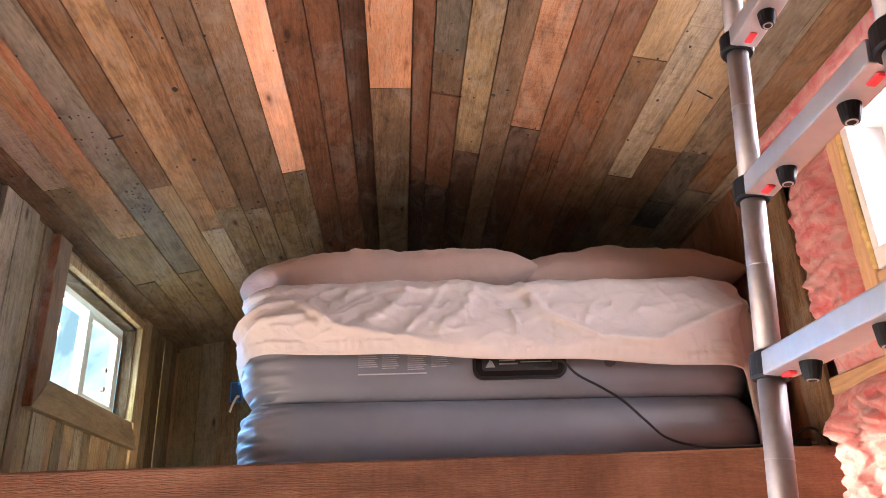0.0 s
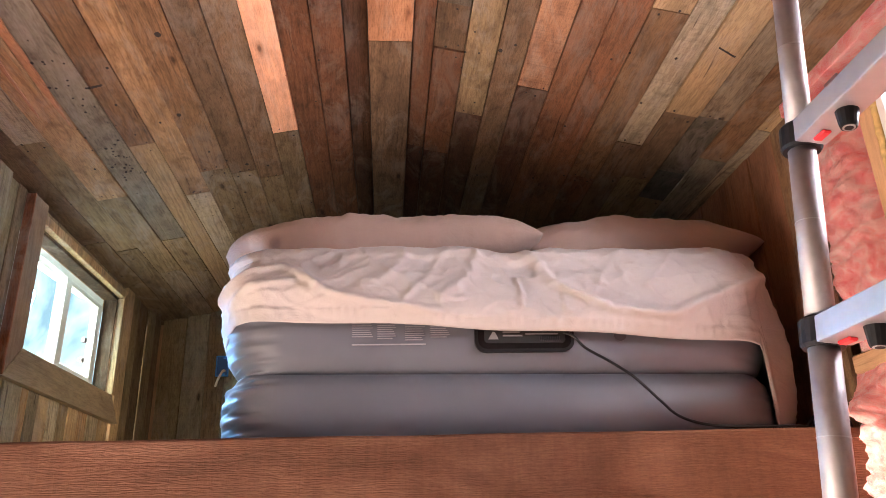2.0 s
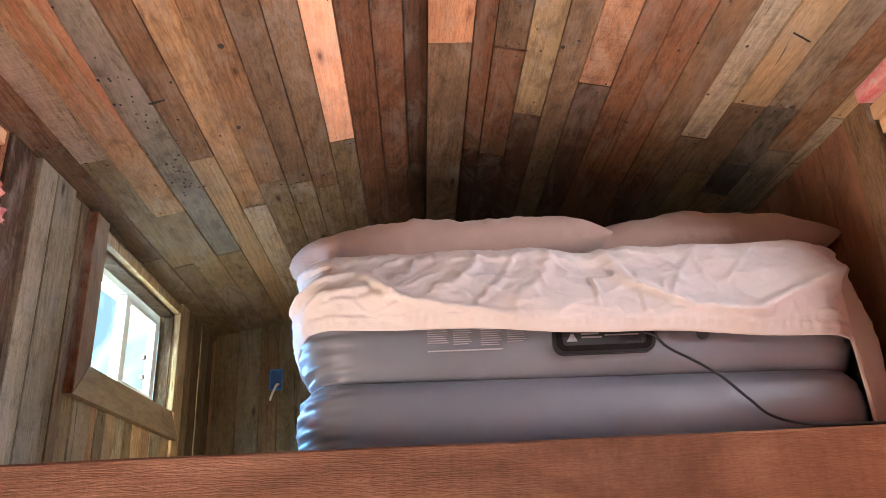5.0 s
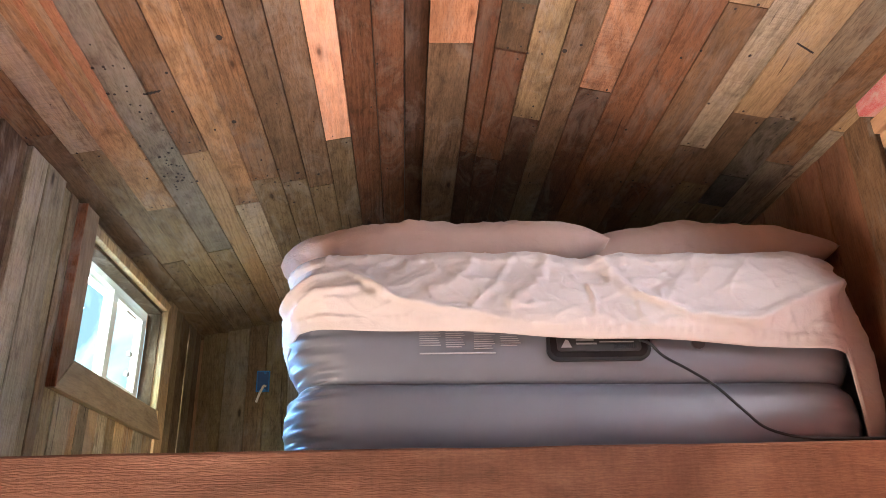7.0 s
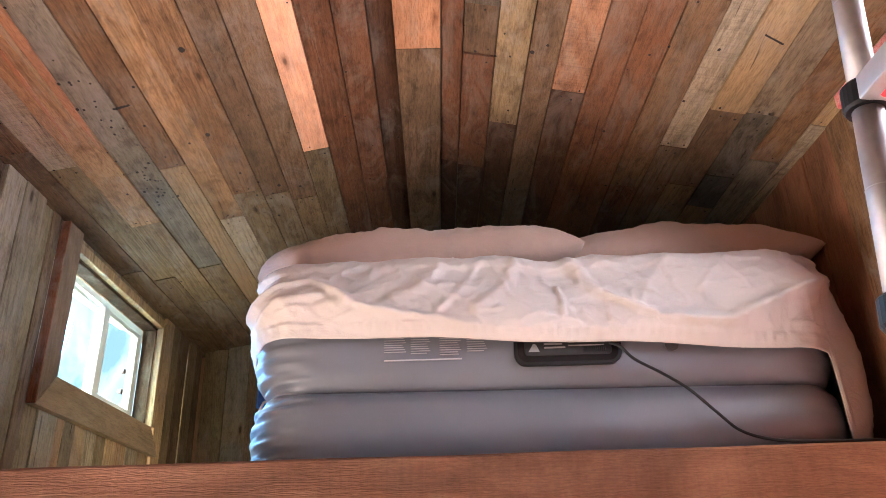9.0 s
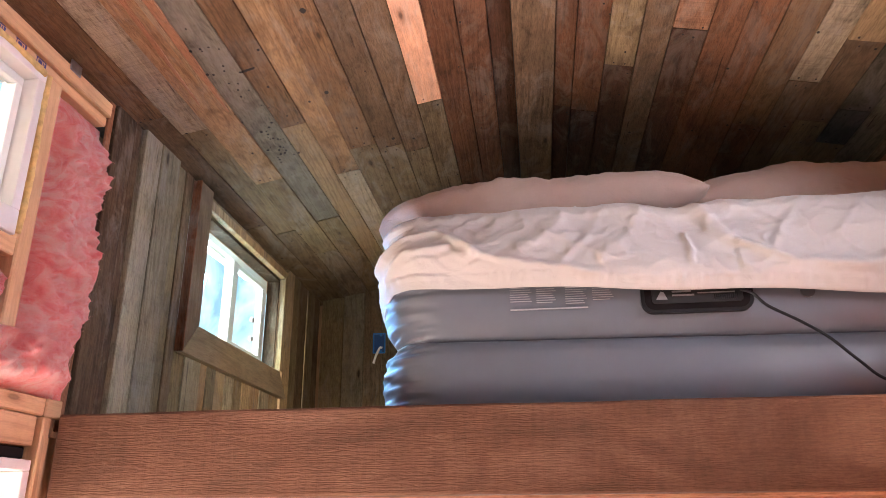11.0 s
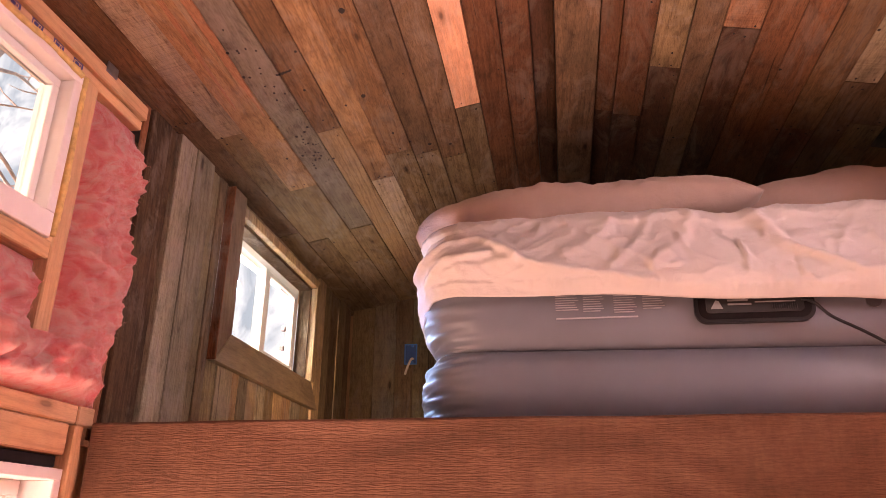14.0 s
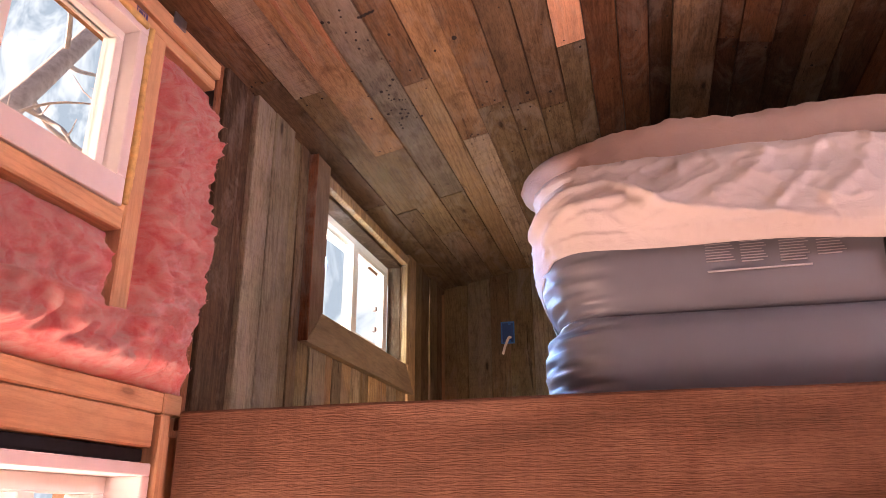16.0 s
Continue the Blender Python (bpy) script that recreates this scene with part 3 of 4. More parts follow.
XI, XO = LEFT, -1.113
stud(wall_left, (-1.032, REAR + 0.01, 2.962), (XI + 0.006, 2.03, 3.0), "top_plate")
stud(wall_left, (-1.032, REAR + 0.01, 2.935), (XI - 0.004, 2.028, 2.9605), "top_plate")
stud(wall_left, (-1.040, 1.802, 2.255), (XI, 1.845, 2.934))
stud(wall_left, (XO, 0.90, 2.255), (XI, 0.94, 2.934))
stud(wall_left, (XO, 0.942, 2.512), (XI, 1.80, 2.55), "window_sill_plate")
stud(wall_left, (XO, 1.45, 2.255), (XI, 1.488, 2.511), "cripple_stud")
stud(wall_left, (XO, 1.20, 2.33), (XI - 0.02, 1.449, 2.372), "blocking")
stud(wall_left, (XO, REAR + 0.01, 2.215), (XI + 0.004, 1.975, 2.253), "plate")
stud(wall_left, (XO, 1.976, 2.213), (XI + 0.006, 2.03, 2.254), "plate")
stud(wall_left, (XO, REAR + 0.01, 2.152), (XI, 1.962, 2.2135), "header")
stud(wall_left, (XO, 1.966, 0.002), (XI + 0.012, 1.992, 2.212))
stud(wall_left, (XO, 1.994, 0.002), (XI + 0.002, 2.034, 2.176))
for y in (-2.2, -1.7, -1.2, -0.7, -0.2, 0.25, 0.57):
    stud(wall_left, (XO, y, 0.002), (XI, y + 0.04, 2.151))
    stud(wall_left, (XO, y, 2.256), (XI, y + 0.04, 2.934))
for y in (2.50, 3.28, 3.87):
    stud(wall_left, (XO, y, 0.002), (XI, y + 0.04, 2.05))
XI2, XO2 = RIGHT, 1.283
stud(wall_right, (XI2 - 0.006, REAR + 0.01, 2.952), (XO2, 2.01, 2.992), "top_plate")
stud(wall_right, (XI2 + 0.006, REAR + 0.01, 2.912), (XO2, 2.008, 2.9505), "top_plate")
stud(wall_right, (XI2, 1.735, 2.30), (XO2, 1.785, 2.911))
stud(wall_right, (XI2, 0.942, 2.50), (XO2, 1.733, 2.545), "window_sill_plate")
stud(wall_right, (XI2, 0.90, 2.30), (XO2, 0.94, 2.911))
stud(wall_right, (XI2, 1.40, 2.30), (XO2, 1.44, 2.499), "cripple_stud")
stud(wall_right, (XI2 - 0.004, REAR + 0.01, 2.335), (XO2, 1.995, 2.375), "plate")
for y in (-2.2, -1.7, -1.2, -0.7, -0.2, 0.35, 0.85, 1.35, 1.90, 2.42, 2.95, 3.45, 3.87):
    stud(wall_right, (XI2, y, 0.002), (XO2, y + 0.04, 2.05))
for x in (-0.955, -0.42, 0.53, 0.80, 1.06):
    part("stud", box((x, BACK, 0.002), (x + 0.04, 4.073, 2.05), 0.003, 1), STUD_Z, wall_back)
part("header", box((-0.33, BACK + 0.004, 2.032), (0.51, 4.073, 2.05), 0.002, 1), STUD_Y, wall_back)


# ---- insulation ----
def batt(axis, face, out, u0, u1, z0, z1, bulge=0.03, seed=0.0, torn=0.0, loose=0):
    """A lumpy batt between studs: face is the wall's inner plane, out the direction into the room (+1 or -1)."""
    nu, nz = max(8, int((u1 - u0) / (0.0055 if z0 > 2 else 0.02))), max(8, int((z1 - z0) / (0.0055 if z0 > 2 else 0.02)))
    bm = bmesh.new()
    grid = []
    for i in range(nu + 1):
        row = []
        for j in range(nz + 1):
            a, b = i / nu, j / nz
            u, z = u0 + (u1 - u0) * a, z0 + (z1 - z0) * b
            edge = min(1.0, 4 * min(a, 1 - a)) * min(1.0, 4 * min(b, 1 - b))
            edge = math.sin(edge * math.pi / 2) ** 0.65
            p = Vector((u * 8 + seed, z * 9, seed))
            # billows with deep folds between them, then torn tufts
            warp = 0.55 * noise.noise_vector(p * 0.8)
            q = p + warp
            lump = 0.40 + 0.38 * noise.noise(q * 0.9) + 0.90 * abs(noise.noise(q * 1.9 + Vector((3, 1, 7)))) ** 0.8 + 0.50 * abs(noise.noise(q * 4.3)) + 0.24 * abs(noise.noise(q * 9.0))
            fine = noise.fractal(Vector((u * 42 + seed, z * 42, 3)) + 2 * warp, 0.6, 2.2, 5)
            d = -0.030 + 0.020 * edge + edge ** 1.3 * bulge * (0.08 + 1.42 * lump) + 0.007 * fine * edge
            uu = u + 0.005 * noise.noise(Vector((z * 24, seed, 1))) + torn * edge * noise.noise(Vector((z * 12, u * 9, seed)))
            row.append(bm.verts.new((face + out * d, uu, z) if axis == "x" else (uu, face + out * d, z)))
        grid.append(row)
    for i in range(nu):
        for j in range(nz):
            bm.faces.new((grid[i][j], grid[i + 1][j], grid[i + 1][j + 1], grid[i][j + 1]))
    # the batt's back and sides
    border = [grid[i][0] for i in range(nu + 1)] + [grid[nu][j] for j in range(1, nz + 1)] + [grid[i][nz] for i in range(nu - 1, -1, -1)] + [grid[0][j] for j in range(nz - 1, 0, -1)]
    deep = []
    for v in border:
        c = v.co.copy()
        if axis == "x":
            c.x = face - out * 0.10
        else:
            c.y = face - out * 0.10
        deep.append(bm.verts.new(c))
    n = len(border)
    for k in range(n):
        bm.faces.new((border[k], deep[k], deep[(k + 1) % n], border[(k + 1) % n]))
    bm.faces.new(deep)
    bmesh.ops.recalc_face_normals(bm, faces=bm.faces[:])
    spots = [v.co.copy() for row in grid[2:-1] for v in row[2:-2]]
    ob = finish("insulation_batt", bm, WOOL, None, "fluffy pink glass wool batt between wall studs", smooth=True, category="insulation", group="insulation batts")
    if loose:
        fibres(ob, spots, out if axis == "x" else 0.0, loose, seed)
    return ob


def fibres(batt_, spots, out, count, seed):
    """Loose curled strands that stand off a batt's face."""
    rnd = random.Random(int(seed * 10))
    verts, faces = [], []
    for _ in range(count):
        p = rnd.choice(spots)
        way = Vector((out * rnd.uniform(0.3, 1.0), rnd.gauss(0, 0.9), rnd.gauss(0.1, 0.9))).normalized()
        bend = Vector((rnd.gauss(0, 0.6), rnd.gauss(0, 0.7), rnd.gauss(0, 0.7)))
        long, wide = rnd.uniform(0.002, 0.006), rnd.uniform(0.00015, 0.0003)
        side = way.orthogonal().normalized() * wide
        k0 = len(verts)
        for f in (0.0, 0.5, 1.0):
            c = p + way * (long * f) + bend * (long * 0.6 * f * f)
            verts += [tuple(c - side * (1 - 0.6 * f)), tuple(c + side * (1 - 0.6 * f))]
        faces += [(k0, k0 + 1, k0 + 3, k0 + 2), (k0 + 2, k0 + 3, k0 + 5, k0 + 4)]
    me = bpy.data.meshes.new("fuzz")
    me.from_pydata(verts, [], faces)
    me.materials.append(FIBRE)
    ob = new("fuzz", me)
    ob.parent = batt_
    return tagged(ob, label="loose pink glass fibres", kind="stuff")


batt("x", LEFT, 1, 1.848, 2.048, 2.256, 2.934, 0.038, 1.0, 0, 4200)
batt("x", LEFT, 1, 1.49, 1.798, 2.256, 2.509, 0.028, 2.0, 0, 3000)
batt("x", LEFT, 1, 0.945, 1.447, 2.376, 2.509, 0.026, 3.0, 0, 2000)
b1 = batt("x", LEFT + 0.034, 1, 1.30, 2.022, 2.252, 2.362, 0.046, 4.0, 0.012, 4000)
batt("x", LEFT, 1, 0.30, 0.895, 2.258, 2.93, 0.03, 5.0)
batt("x", LEFT, 1, 2.045, 2.495, 0.01, 2.045, 0.03, 6.0)
batt("x", LEFT, 1, 3.325, 3.865, 0.01, 2.045, 0.03, 7.0)
batt("x", RIGHT, -1, 1.79, 2.005, 2.378, 2.909, 0.024, 8.0, 0, 2500)
batt("x", RIGHT, -1, 1.445, 1.73, 2.38, 2.495, 0.03, 9.0)
batt("x", RIGHT, -1, 0.945, 1.395, 2.38, 2.495, 0.03, 10.0)
batt("x", RIGHT - 0.012, -1, 1.30, 2.03, 2.005, 2.352, 0.058, 11.0, 0.008, 3000)
batt("x", RIGHT, -1, 0.30, 0.895, 2.30, 2.90, 0.03, 12.0)
batt("x", RIGHT, -1, 0.90, 1.345, 0.2, 2.05, 0.03, 13.0)
# out of view; added to throw the sun back as pink light
batt("x", RIGHT, -1, 1.395, 1.895, 0.2, 2.05, 0.03, 13.5)
batt("x", RIGHT, -1, 1.945, 2.415, 0.2, 2.05, 0.03, 14.0)
batt("x", RIGHT, -1, 2.465, 2.945, 0.2, 2.05, 0.03, 14.5)
batt("y", BACK, -1, -0.91, -0.425, 0.2, 2.045, 0.03, 15.0)
batt("y", BACK, -1, 0.575, 0.795, 0.2, 2.045, 0.03, 16.0)
batt("y", BACK, -1, 0.845, 1.055, 0.2, 2.045, 0.03, 17.0)
# wool tucked above the top plate
finish("insulation_strip", box((1.10, REAR + 0.01, 2.994), (1.283, 2.0, 3.032), 0.006), WOOL, None, "pink glass wool above the top plate", category="insulation")


# ---- windows ----
def window(name, axis, inner, out, hole_, frame_depth, mullion, jamb, label, glass_at=0.075, sash=0.035, mats=(WHITE_PVC, PRIMER), sill=0.0, reach=0.145):
    """A window with jambs from the wall's inner face to the frame, the frame, a mullion and two panes. out: +1 or -1, away from the room."""
    u0, u1, z0, z1 = hole_
    win = tagged(empty(name, (inner, (u0 + u1) / 2, z0) if axis == "x" else ((u0 + u1) / 2, inner, z0)), label, "window", kind="structure")

    def bar(part_name, a, b, d0, d1, mat, bevel=0.002):
        (ua, za), (ub, zb) = a, b
        d = sorted((inner + out * d0, inner + out * d1))
        lo, hi = ((d[0], ua, za), (d[1], ub, zb)) if axis == "x" else ((ua, d[0], za), (ub, d[1], zb))
        return part(part_name, box(lo, hi, bevel, 1), mat, win)

    j, js = jamb, sill or jamb
    for a, b in (((u0, z0), (u1, z0 + js)), ((u0, z1 - j), (u1, z1)), ((u0, z0 + js), (u0 + j, z1 - j)), ((u1 - j, z0 + js), (u1, z1 - j))):
        bar("jamb", a, b, -0.002, reach, mats[1])
    a0, a1, b0, b1 = u0 + j, u1 - j, z0 + js, z1 - j
    g = glass_at
    for a, b in (((a0, b0), (a1, b0 + sash)), ((a0, b1 - sash), (a1, b1)), ((a0, b0 + sash), (a0 + sash, b1 - sash)), ((a1 - sash, b0 + sash), (a1, b1 - sash))):
        bar("window_frame", a, b, g, g + frame_depth, mats[0])
    bar("mullion", (mullion - 0.018, b0 + sash), (mullion + 0.018, b1 - sash), g - 0.006, g + frame_depth - 0.004, mats[0])
    for a, b in ((a0 + sash, mullion - 0.018), (mullion + 0.018, a1 - sash)):
        pane = bar("pane", (a, b0 + sash), (b, b1 - sash), g + 0.016, g + 0.020, GLASS, 0)
        pane.visible_shadow = False
    return win


w = window("window_1", "x", LEFT, -1, LOFT_WIN, 0.034, 2.985, 0.008, "small white sliding window in the loft wall", 0.050, 0.026, (WHITE_PVC, WALL["umber"]), reach=0.049)
for z in (2.66, 2.735):
    part("latch", box((LEFT - 0.062, 3.20, z), (LEFT - 0.048, 3.22, z + 0.018), 0.002, 1), STEEL, w, "small dark latch")
# sash of the sliding pane
for lo, hi in (((3.0045, 2.598), (3.301, 2.616)), ((3.0045, 2.894), (3.301, 2.912)), ((3.0045, 2.6165), (3.024, 2.8935)), ((3.281, 2.6165), (3.301, 2.8935))):
    part("sash", box((LEFT - 0.064, lo[0], lo[1]), (LEFT - 0.049, hi[0], hi[1]), 0.002, 1), WHITE_PVC, w)
window("window_2", "x", LEFT, -1, UP_WIN_L, 0.026, 1.497, 0.024, "white framed upper window in the open stud wall", 0.032, 0.020, sill=0.052, reach=0.085)
window("window_3", "x", LEFT, -1, LOW_WIN_L, 0.06, 1.76, 0.022, "white framed lower window below the plates", 0.07, 0.03)
window("window_4", "x", LEFT, -1, UNDER_WIN_L, 0.06, 2.92, 0.02, "white window in the wall under the loft", 0.06, 0.03)
window("window_5", "x", RIGHT, 1, UP_WIN_R, 0.06, 1.36, 0.022, "white framed upper window beside the ladder", 0.085, 0.028, sill=0.045)
window("window_6", "y", BACK, 1, BACK_WIN, 0.06, 0.10, 0.02, "white window in the end wall under the loft", 0.06, 0.03)

# casing round the loft window: mitred boards proud of the wall planks
casing = tagged(empty("window_casing", (LEFT, 2.97, 2.47)), "weathered brown wooden casing round the loft window", "trim", kind="structure")


def mitre(points, material, label=""):
    bm = bmesh.new()
    a = [bm.verts.new((LEFT + 0.001, y, z)) for y, z in points]
    b = [bm.verts.new((LEFT + 0.026, y, z)) for y, z in points]
    bm.faces.new(a[::-1])
    bm.faces.new(b)
    for k in range(4):
        bm.faces.new((a[k], a[(k + 1) % 4], b[(k + 1) % 4], b[k]))
    bmesh.ops.recalc_face_normals(bm, faces=bm.faces[:])
    bmesh.ops.bevel(bm, geom=bm.edges[:], offset=0.0015, segments=1, affect="EDGES")
    return part("casing_board", bm, material, casing, label)


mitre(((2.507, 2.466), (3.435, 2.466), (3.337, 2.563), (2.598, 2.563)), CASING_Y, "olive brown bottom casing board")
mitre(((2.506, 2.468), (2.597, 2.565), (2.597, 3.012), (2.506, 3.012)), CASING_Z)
mitre(((3.338, 2.565), (3.372, 2.565), (3.372, 2.982), (3.338, 2.947)), WALL["pale"])
mitre(((2.599, 2.982), (2.599, 2.949), (3.336, 2.949), (3.370, 2.982)), WALL["pale"])
part("casing_edge", box((LEFT + 0.002, 2.5005, 2.468), (LEFT + 0.030, 2.5055, 3.010), 0.0015, 1), WALL["red"], casing, "red brown outer edge")

# foam and stamped lumber round the upper windows
bm = tube(curve_points([(LEFT + 0.002, 1.796 + 0.003 * math.sin(17 * z), z) for z in np.linspace(2.56, 2.93, 12)], 4), [0.006 + 0.004 * abs(noise.noise(Vector((k * 0.35, 2, 0)))) for k in range(45)], 8)
finish("foam_bead", bm, FOAM, None, "yellow foam bead beside the window jamb", smooth=True, category="sealant", group="foam beads")
bm = tube(curve_points([(LEFT + 0.002, y, 2.930 + 0.003 * math.sin(31 * y)) for y in np.linspace(1.03, 1.78, 14)], 4), [0.006 + 0.004 * abs(noise.noise(Vector((k * 0.35, 5, 0)))) for k in range(53)], 8)
finish("foam_bead", bm, FOAM, None, "yellow foam bead along the window head", smooth=True, category="sealant", group="foam beads")
bm = tube(curve_points([(RIGHT - 0.002, 1.728 + 0.003 * math.sin(19 * z), z) for z in np.linspace(2.55, 2.91, 12)], 4), [0.007 + 0.004 * abs(noise.noise(Vector((k * 0.35, 8, 0)))) for k in range(45)], 8)
finish("foam_bead", bm, FOAM, None, "yellow foam bead beside the window jamb", smooth=True, category="sealant", group="foam beads")
stamp = tagged(empty("lumber_stamp", (LEFT + 0.007, 1.6, 2.97)), "dark blue printed marks on the top plate", "print")
for k in range(11):
    y = 1.09 + 0.066 * k
    for dy, dz, w_, h_ in ((0, 0.0105, 0.034, 0.0022), (0.002, 0, 0.0022, 0.0100), (0.008, 0.001, 0.012, 0.0075), (0.023, 0.002, 0.003, 0.0060), (0.029, 0.0, 0.005, 0.0095)):
        part("mark", box((LEFT - 0.0042, y + dy, 2.9445 + dz), (LEFT - 0.0034, y + dy + w_, 2.9445 + dz + h_)), PRINT_INK, stamp)
finish("metal_tie", box((LEFT + 0.006, 1.845, 2.985), (LEFT + 0.010, 1.885, 3.012), 0.001, 1), STEEL, None, "small grey steel tie plate on the top plate", category="bracket")
finish("metal_tie", box((RIGHT - 0.012, 1.80, 2.98), (RIGHT - 0.007, 1.85, 3.006), 0.001, 1), STEEL, None, "small dark steel tie plate on the top plate", category="bracket")
# black strip that fills the dark gap over the lower window
finish("flashing", box((XO + 0.02, 0.62, 2.127), (LEFT - 0.012, 1.955, 2.150), 0.004), BLACK, None, "black strip in the dark gap over the lower window", category="flashing")

# ---- bed ----
CX, CY, HW, HL, CR = 0.375, 3.00, 0.650, 0.925, 0.14
FLOOR_Z, TOP_Z = 2.20, 2.645


def outline(n, inset=0.0, per_side=None):
    """Points and normals of the mattress's rounded outline, from the middle of its front round by the right side."""
    w, l, r = HW - inset, HL - inset, max(0.02, CR - inset)
    straight_w, straight_l, arc = 2 * (w - r), 2 * (l - r), math.pi * r / 2
    total = 2 * (straight_w + straight_l) + 4 * arc
    out = []
    for k in range(n):
        s = total * k / n
        segs = ((straight_w / 2, "f"), (arc, "c1"), (straight_l, "r"), (arc, "c2"), (straight_w, "b"), (arc, "c3"), (straight_l, "l"), (arc, "c4"), (straight_w / 2, "f2"))
        for length, kind in segs:
            if s <= length + 1e-9:
                break
            s -= length
        if kind == "f":
            p, nrm = (s, -l), (0, -1)
        elif kind == "f2":
            p, nrm = (-straight_w / 2 + s, -l), (0, -1)
        elif kind == "r":
            p, nrm = (w, -l + r + s), (1, 0)
        elif kind == "b":
            p, nrm = (w - r - s, l), (0, 1)
        elif kind == "l":
            p, nrm = (-w, l - r - s), (-1, 0)
        else:
            q = int(kind[1])
            a0 = {1: -math.pi / 2, 2: 0.0, 3: math.pi / 2, 4: math.pi}[q]
            a = a0 + s / r
            c = {1: (w - r, -l + r), 2: (w - r, l - r), 3: (-w + r, l - r), 4: (-w + r, -l + r)}[q]
            p, nrm = (c[0] + r * math.cos(a), c[1] + r * math.sin(a)), (math.cos(a), math.sin(a))
        out.append((CX + p[0], CY + p[1], *nrm))
    return out


def bump_fold(x, c, w):
    return math.exp(-((x - c) / w) ** 2)


air_bed = tagged(empty("air_mattress", (CX, CY, FLOOR_Z)), "grey double height vinyl air mattress on the loft floor", "mattress")
N = 420
ring = outline(N)
LEVELS = ((2.201, -0.050), (2.207, -0.026), (2.222, -0.008), (2.245, 0.004), (2.275, 0.010), (2.305, 0.008), (2.335, 0.001), (2.352, -0.010), (2.363, -0.020), (2.369, -0.030),
          (2.374, -0.020), (2.385, -0.010), (2.405, 0.001), (2.44, 0.008), (2.48, 0.011), (2.52, 0.008), (2.56, 0.0), (2.59, -0.012), (2.615, -0.030), (2.632, -0.055), (2.642, -0.09))
bm = bmesh.new()
rows = []
for z, off, _ in curve_points([(z, off, 0) for z, off in LEVELS], 5):
    row = []
    for x, y, a, b in ring:
        corner = abs(a * b) * 2
        # gathers in the film at the corners
        g = corner * (1.0 if a < 0 else 0.25) * (0.004 * math.sin(z * 190 + 3 * a) + 0.003 * math.sin(z * 330 + 9 * b))
        left = bump_fold(x, -0.22, 0.10) * (1 if y < 2.3 else 0) * (1.0 if z < 2.36 else 0.5)
        pucker = noise.ridged_multi_fractal(Vector((x * 9 + y * 5, 3.0, z * 34 + x * 16)), 0.9, 2.1, 3, 1.0, 2.0) - 0.9
        g += left * 0.0042 * pucker
        g += 0.002 * noise.noise(Vector((x * 3, y * 3, z * 12)))
        d = off * (1.0 - 0.2 * min(1.0, corner)) + g
        zz = z + (0.010 * (0.35 - x) * (1 if 2.3 < z < 2.45 else 0.4))
        row.append(bm.verts.new((x + a * d, y + b * d, zz)))
    rows.append(row)
for r0, r1 in zip(rows, rows[1:]):
    for k in range(N):
        bm.faces.new((r0[k], r0[(k + 1) % N], r1[(k + 1) % N], r1[k]))
bm.faces.new(rows[0][::-1])
bm.faces.new(rows[-1])
part("body", bm, VINYL, air_bed, smooth=True)

FRONT = CY - HL - 0.012


def rounded_plate(x0, x1, z0, z1, y0, y1, r, seg=6, taper=0.0):
    bm = bmesh.new()
    loop = []
    for cx, cz, a0 in ((x1 - r, z0 + r, -90), (x1 - r, z1 - r, 0), (x0 + r, z1 - r, 90), (x0 + r, z0 + r, 180)):
        for k in range(seg + 1):
            a = radians(a0 + 90 * k / seg)
            loop.append((cx + r * math.cos(a), cz + r * math.sin(a)))
    front = [bm.verts.new((x + taper * ((x0 + x1) / 2 - x), y0, z)) for x, z in loop]
    back = [bm.verts.new((x, y1, z)) for x, z in loop]
    bm.faces.new(front)
    bm.faces.new(back[::-1])
    n = len(loop)
    for k in range(n):
        bm.faces.new((front[k], back[k], back[(k + 1) % n], front[(k + 1) % n]))
    bmesh.ops.recalc_face_normals(bm, faces=bm.faces[:])
    return bm


# pump panel, its grille and its printed plate
pump = part("pump_panel", rounded_plate(0.304, 0.518, 2.417, 2.478, FRONT - 0.006, FRONT + 0.03, 0.020), GLOSS_BLACK, air_bed, "glossy black recessed pump panel")
part("pump_rim", rounded_plate(0.296, 0.526, 2.410, 2.484, FRONT - 0.003, FRONT + 0.03, 0.026), BLACK, air_bed)
part("label_plate", rounded_plate(0.318, 0.504, 2.429, 2.474, FRONT - 0.008, FRONT - 0.005, 0.008), plain("dark_label", (0.008, 0.007, 0.007), 0.8), pump)
bm = bmesh.new()
v = [bm.verts.new((x, FRONT - 0.0090, z)) for x, z in ((0.326, 2.437), (0.350, 2.437), (0.343, 2.453), (0.337, 2.455))]
bm.faces.new(v)
part("plain_mark", bm, plain("grey_mark", (0.22, 0.22, 0.22), 0.5), pump, "small pale triangular mark")
for k in range(5):
    part("print_line", box((0.360, FRONT - 0.0092, 2.444 + 0.008 * k), (0.405 - 0.006 * (k % 2), FRONT - 0.0078, 2.4475 + 0.008 * k)), plain("faint_print", (0.20, 0.19, 0.19), 0.5), pump)
for k in range(4):
    part("print_line", box((0.412, FRONT - 0.0092, 2.448 + 0.008 * k), (0.488, FRONT - 0.0078, 2.4505 + 0.008 * k)), bpy.data.materials["faint_print"], pump)
for k in range(12):
    part("grille_slat", box((0.444 + 0.0042 * k, FRONT - 0.0100, 2.4335), (0.4462 + 0.0042 * k, FRONT - 0.0078, 2.4445)), BLACK, pump)
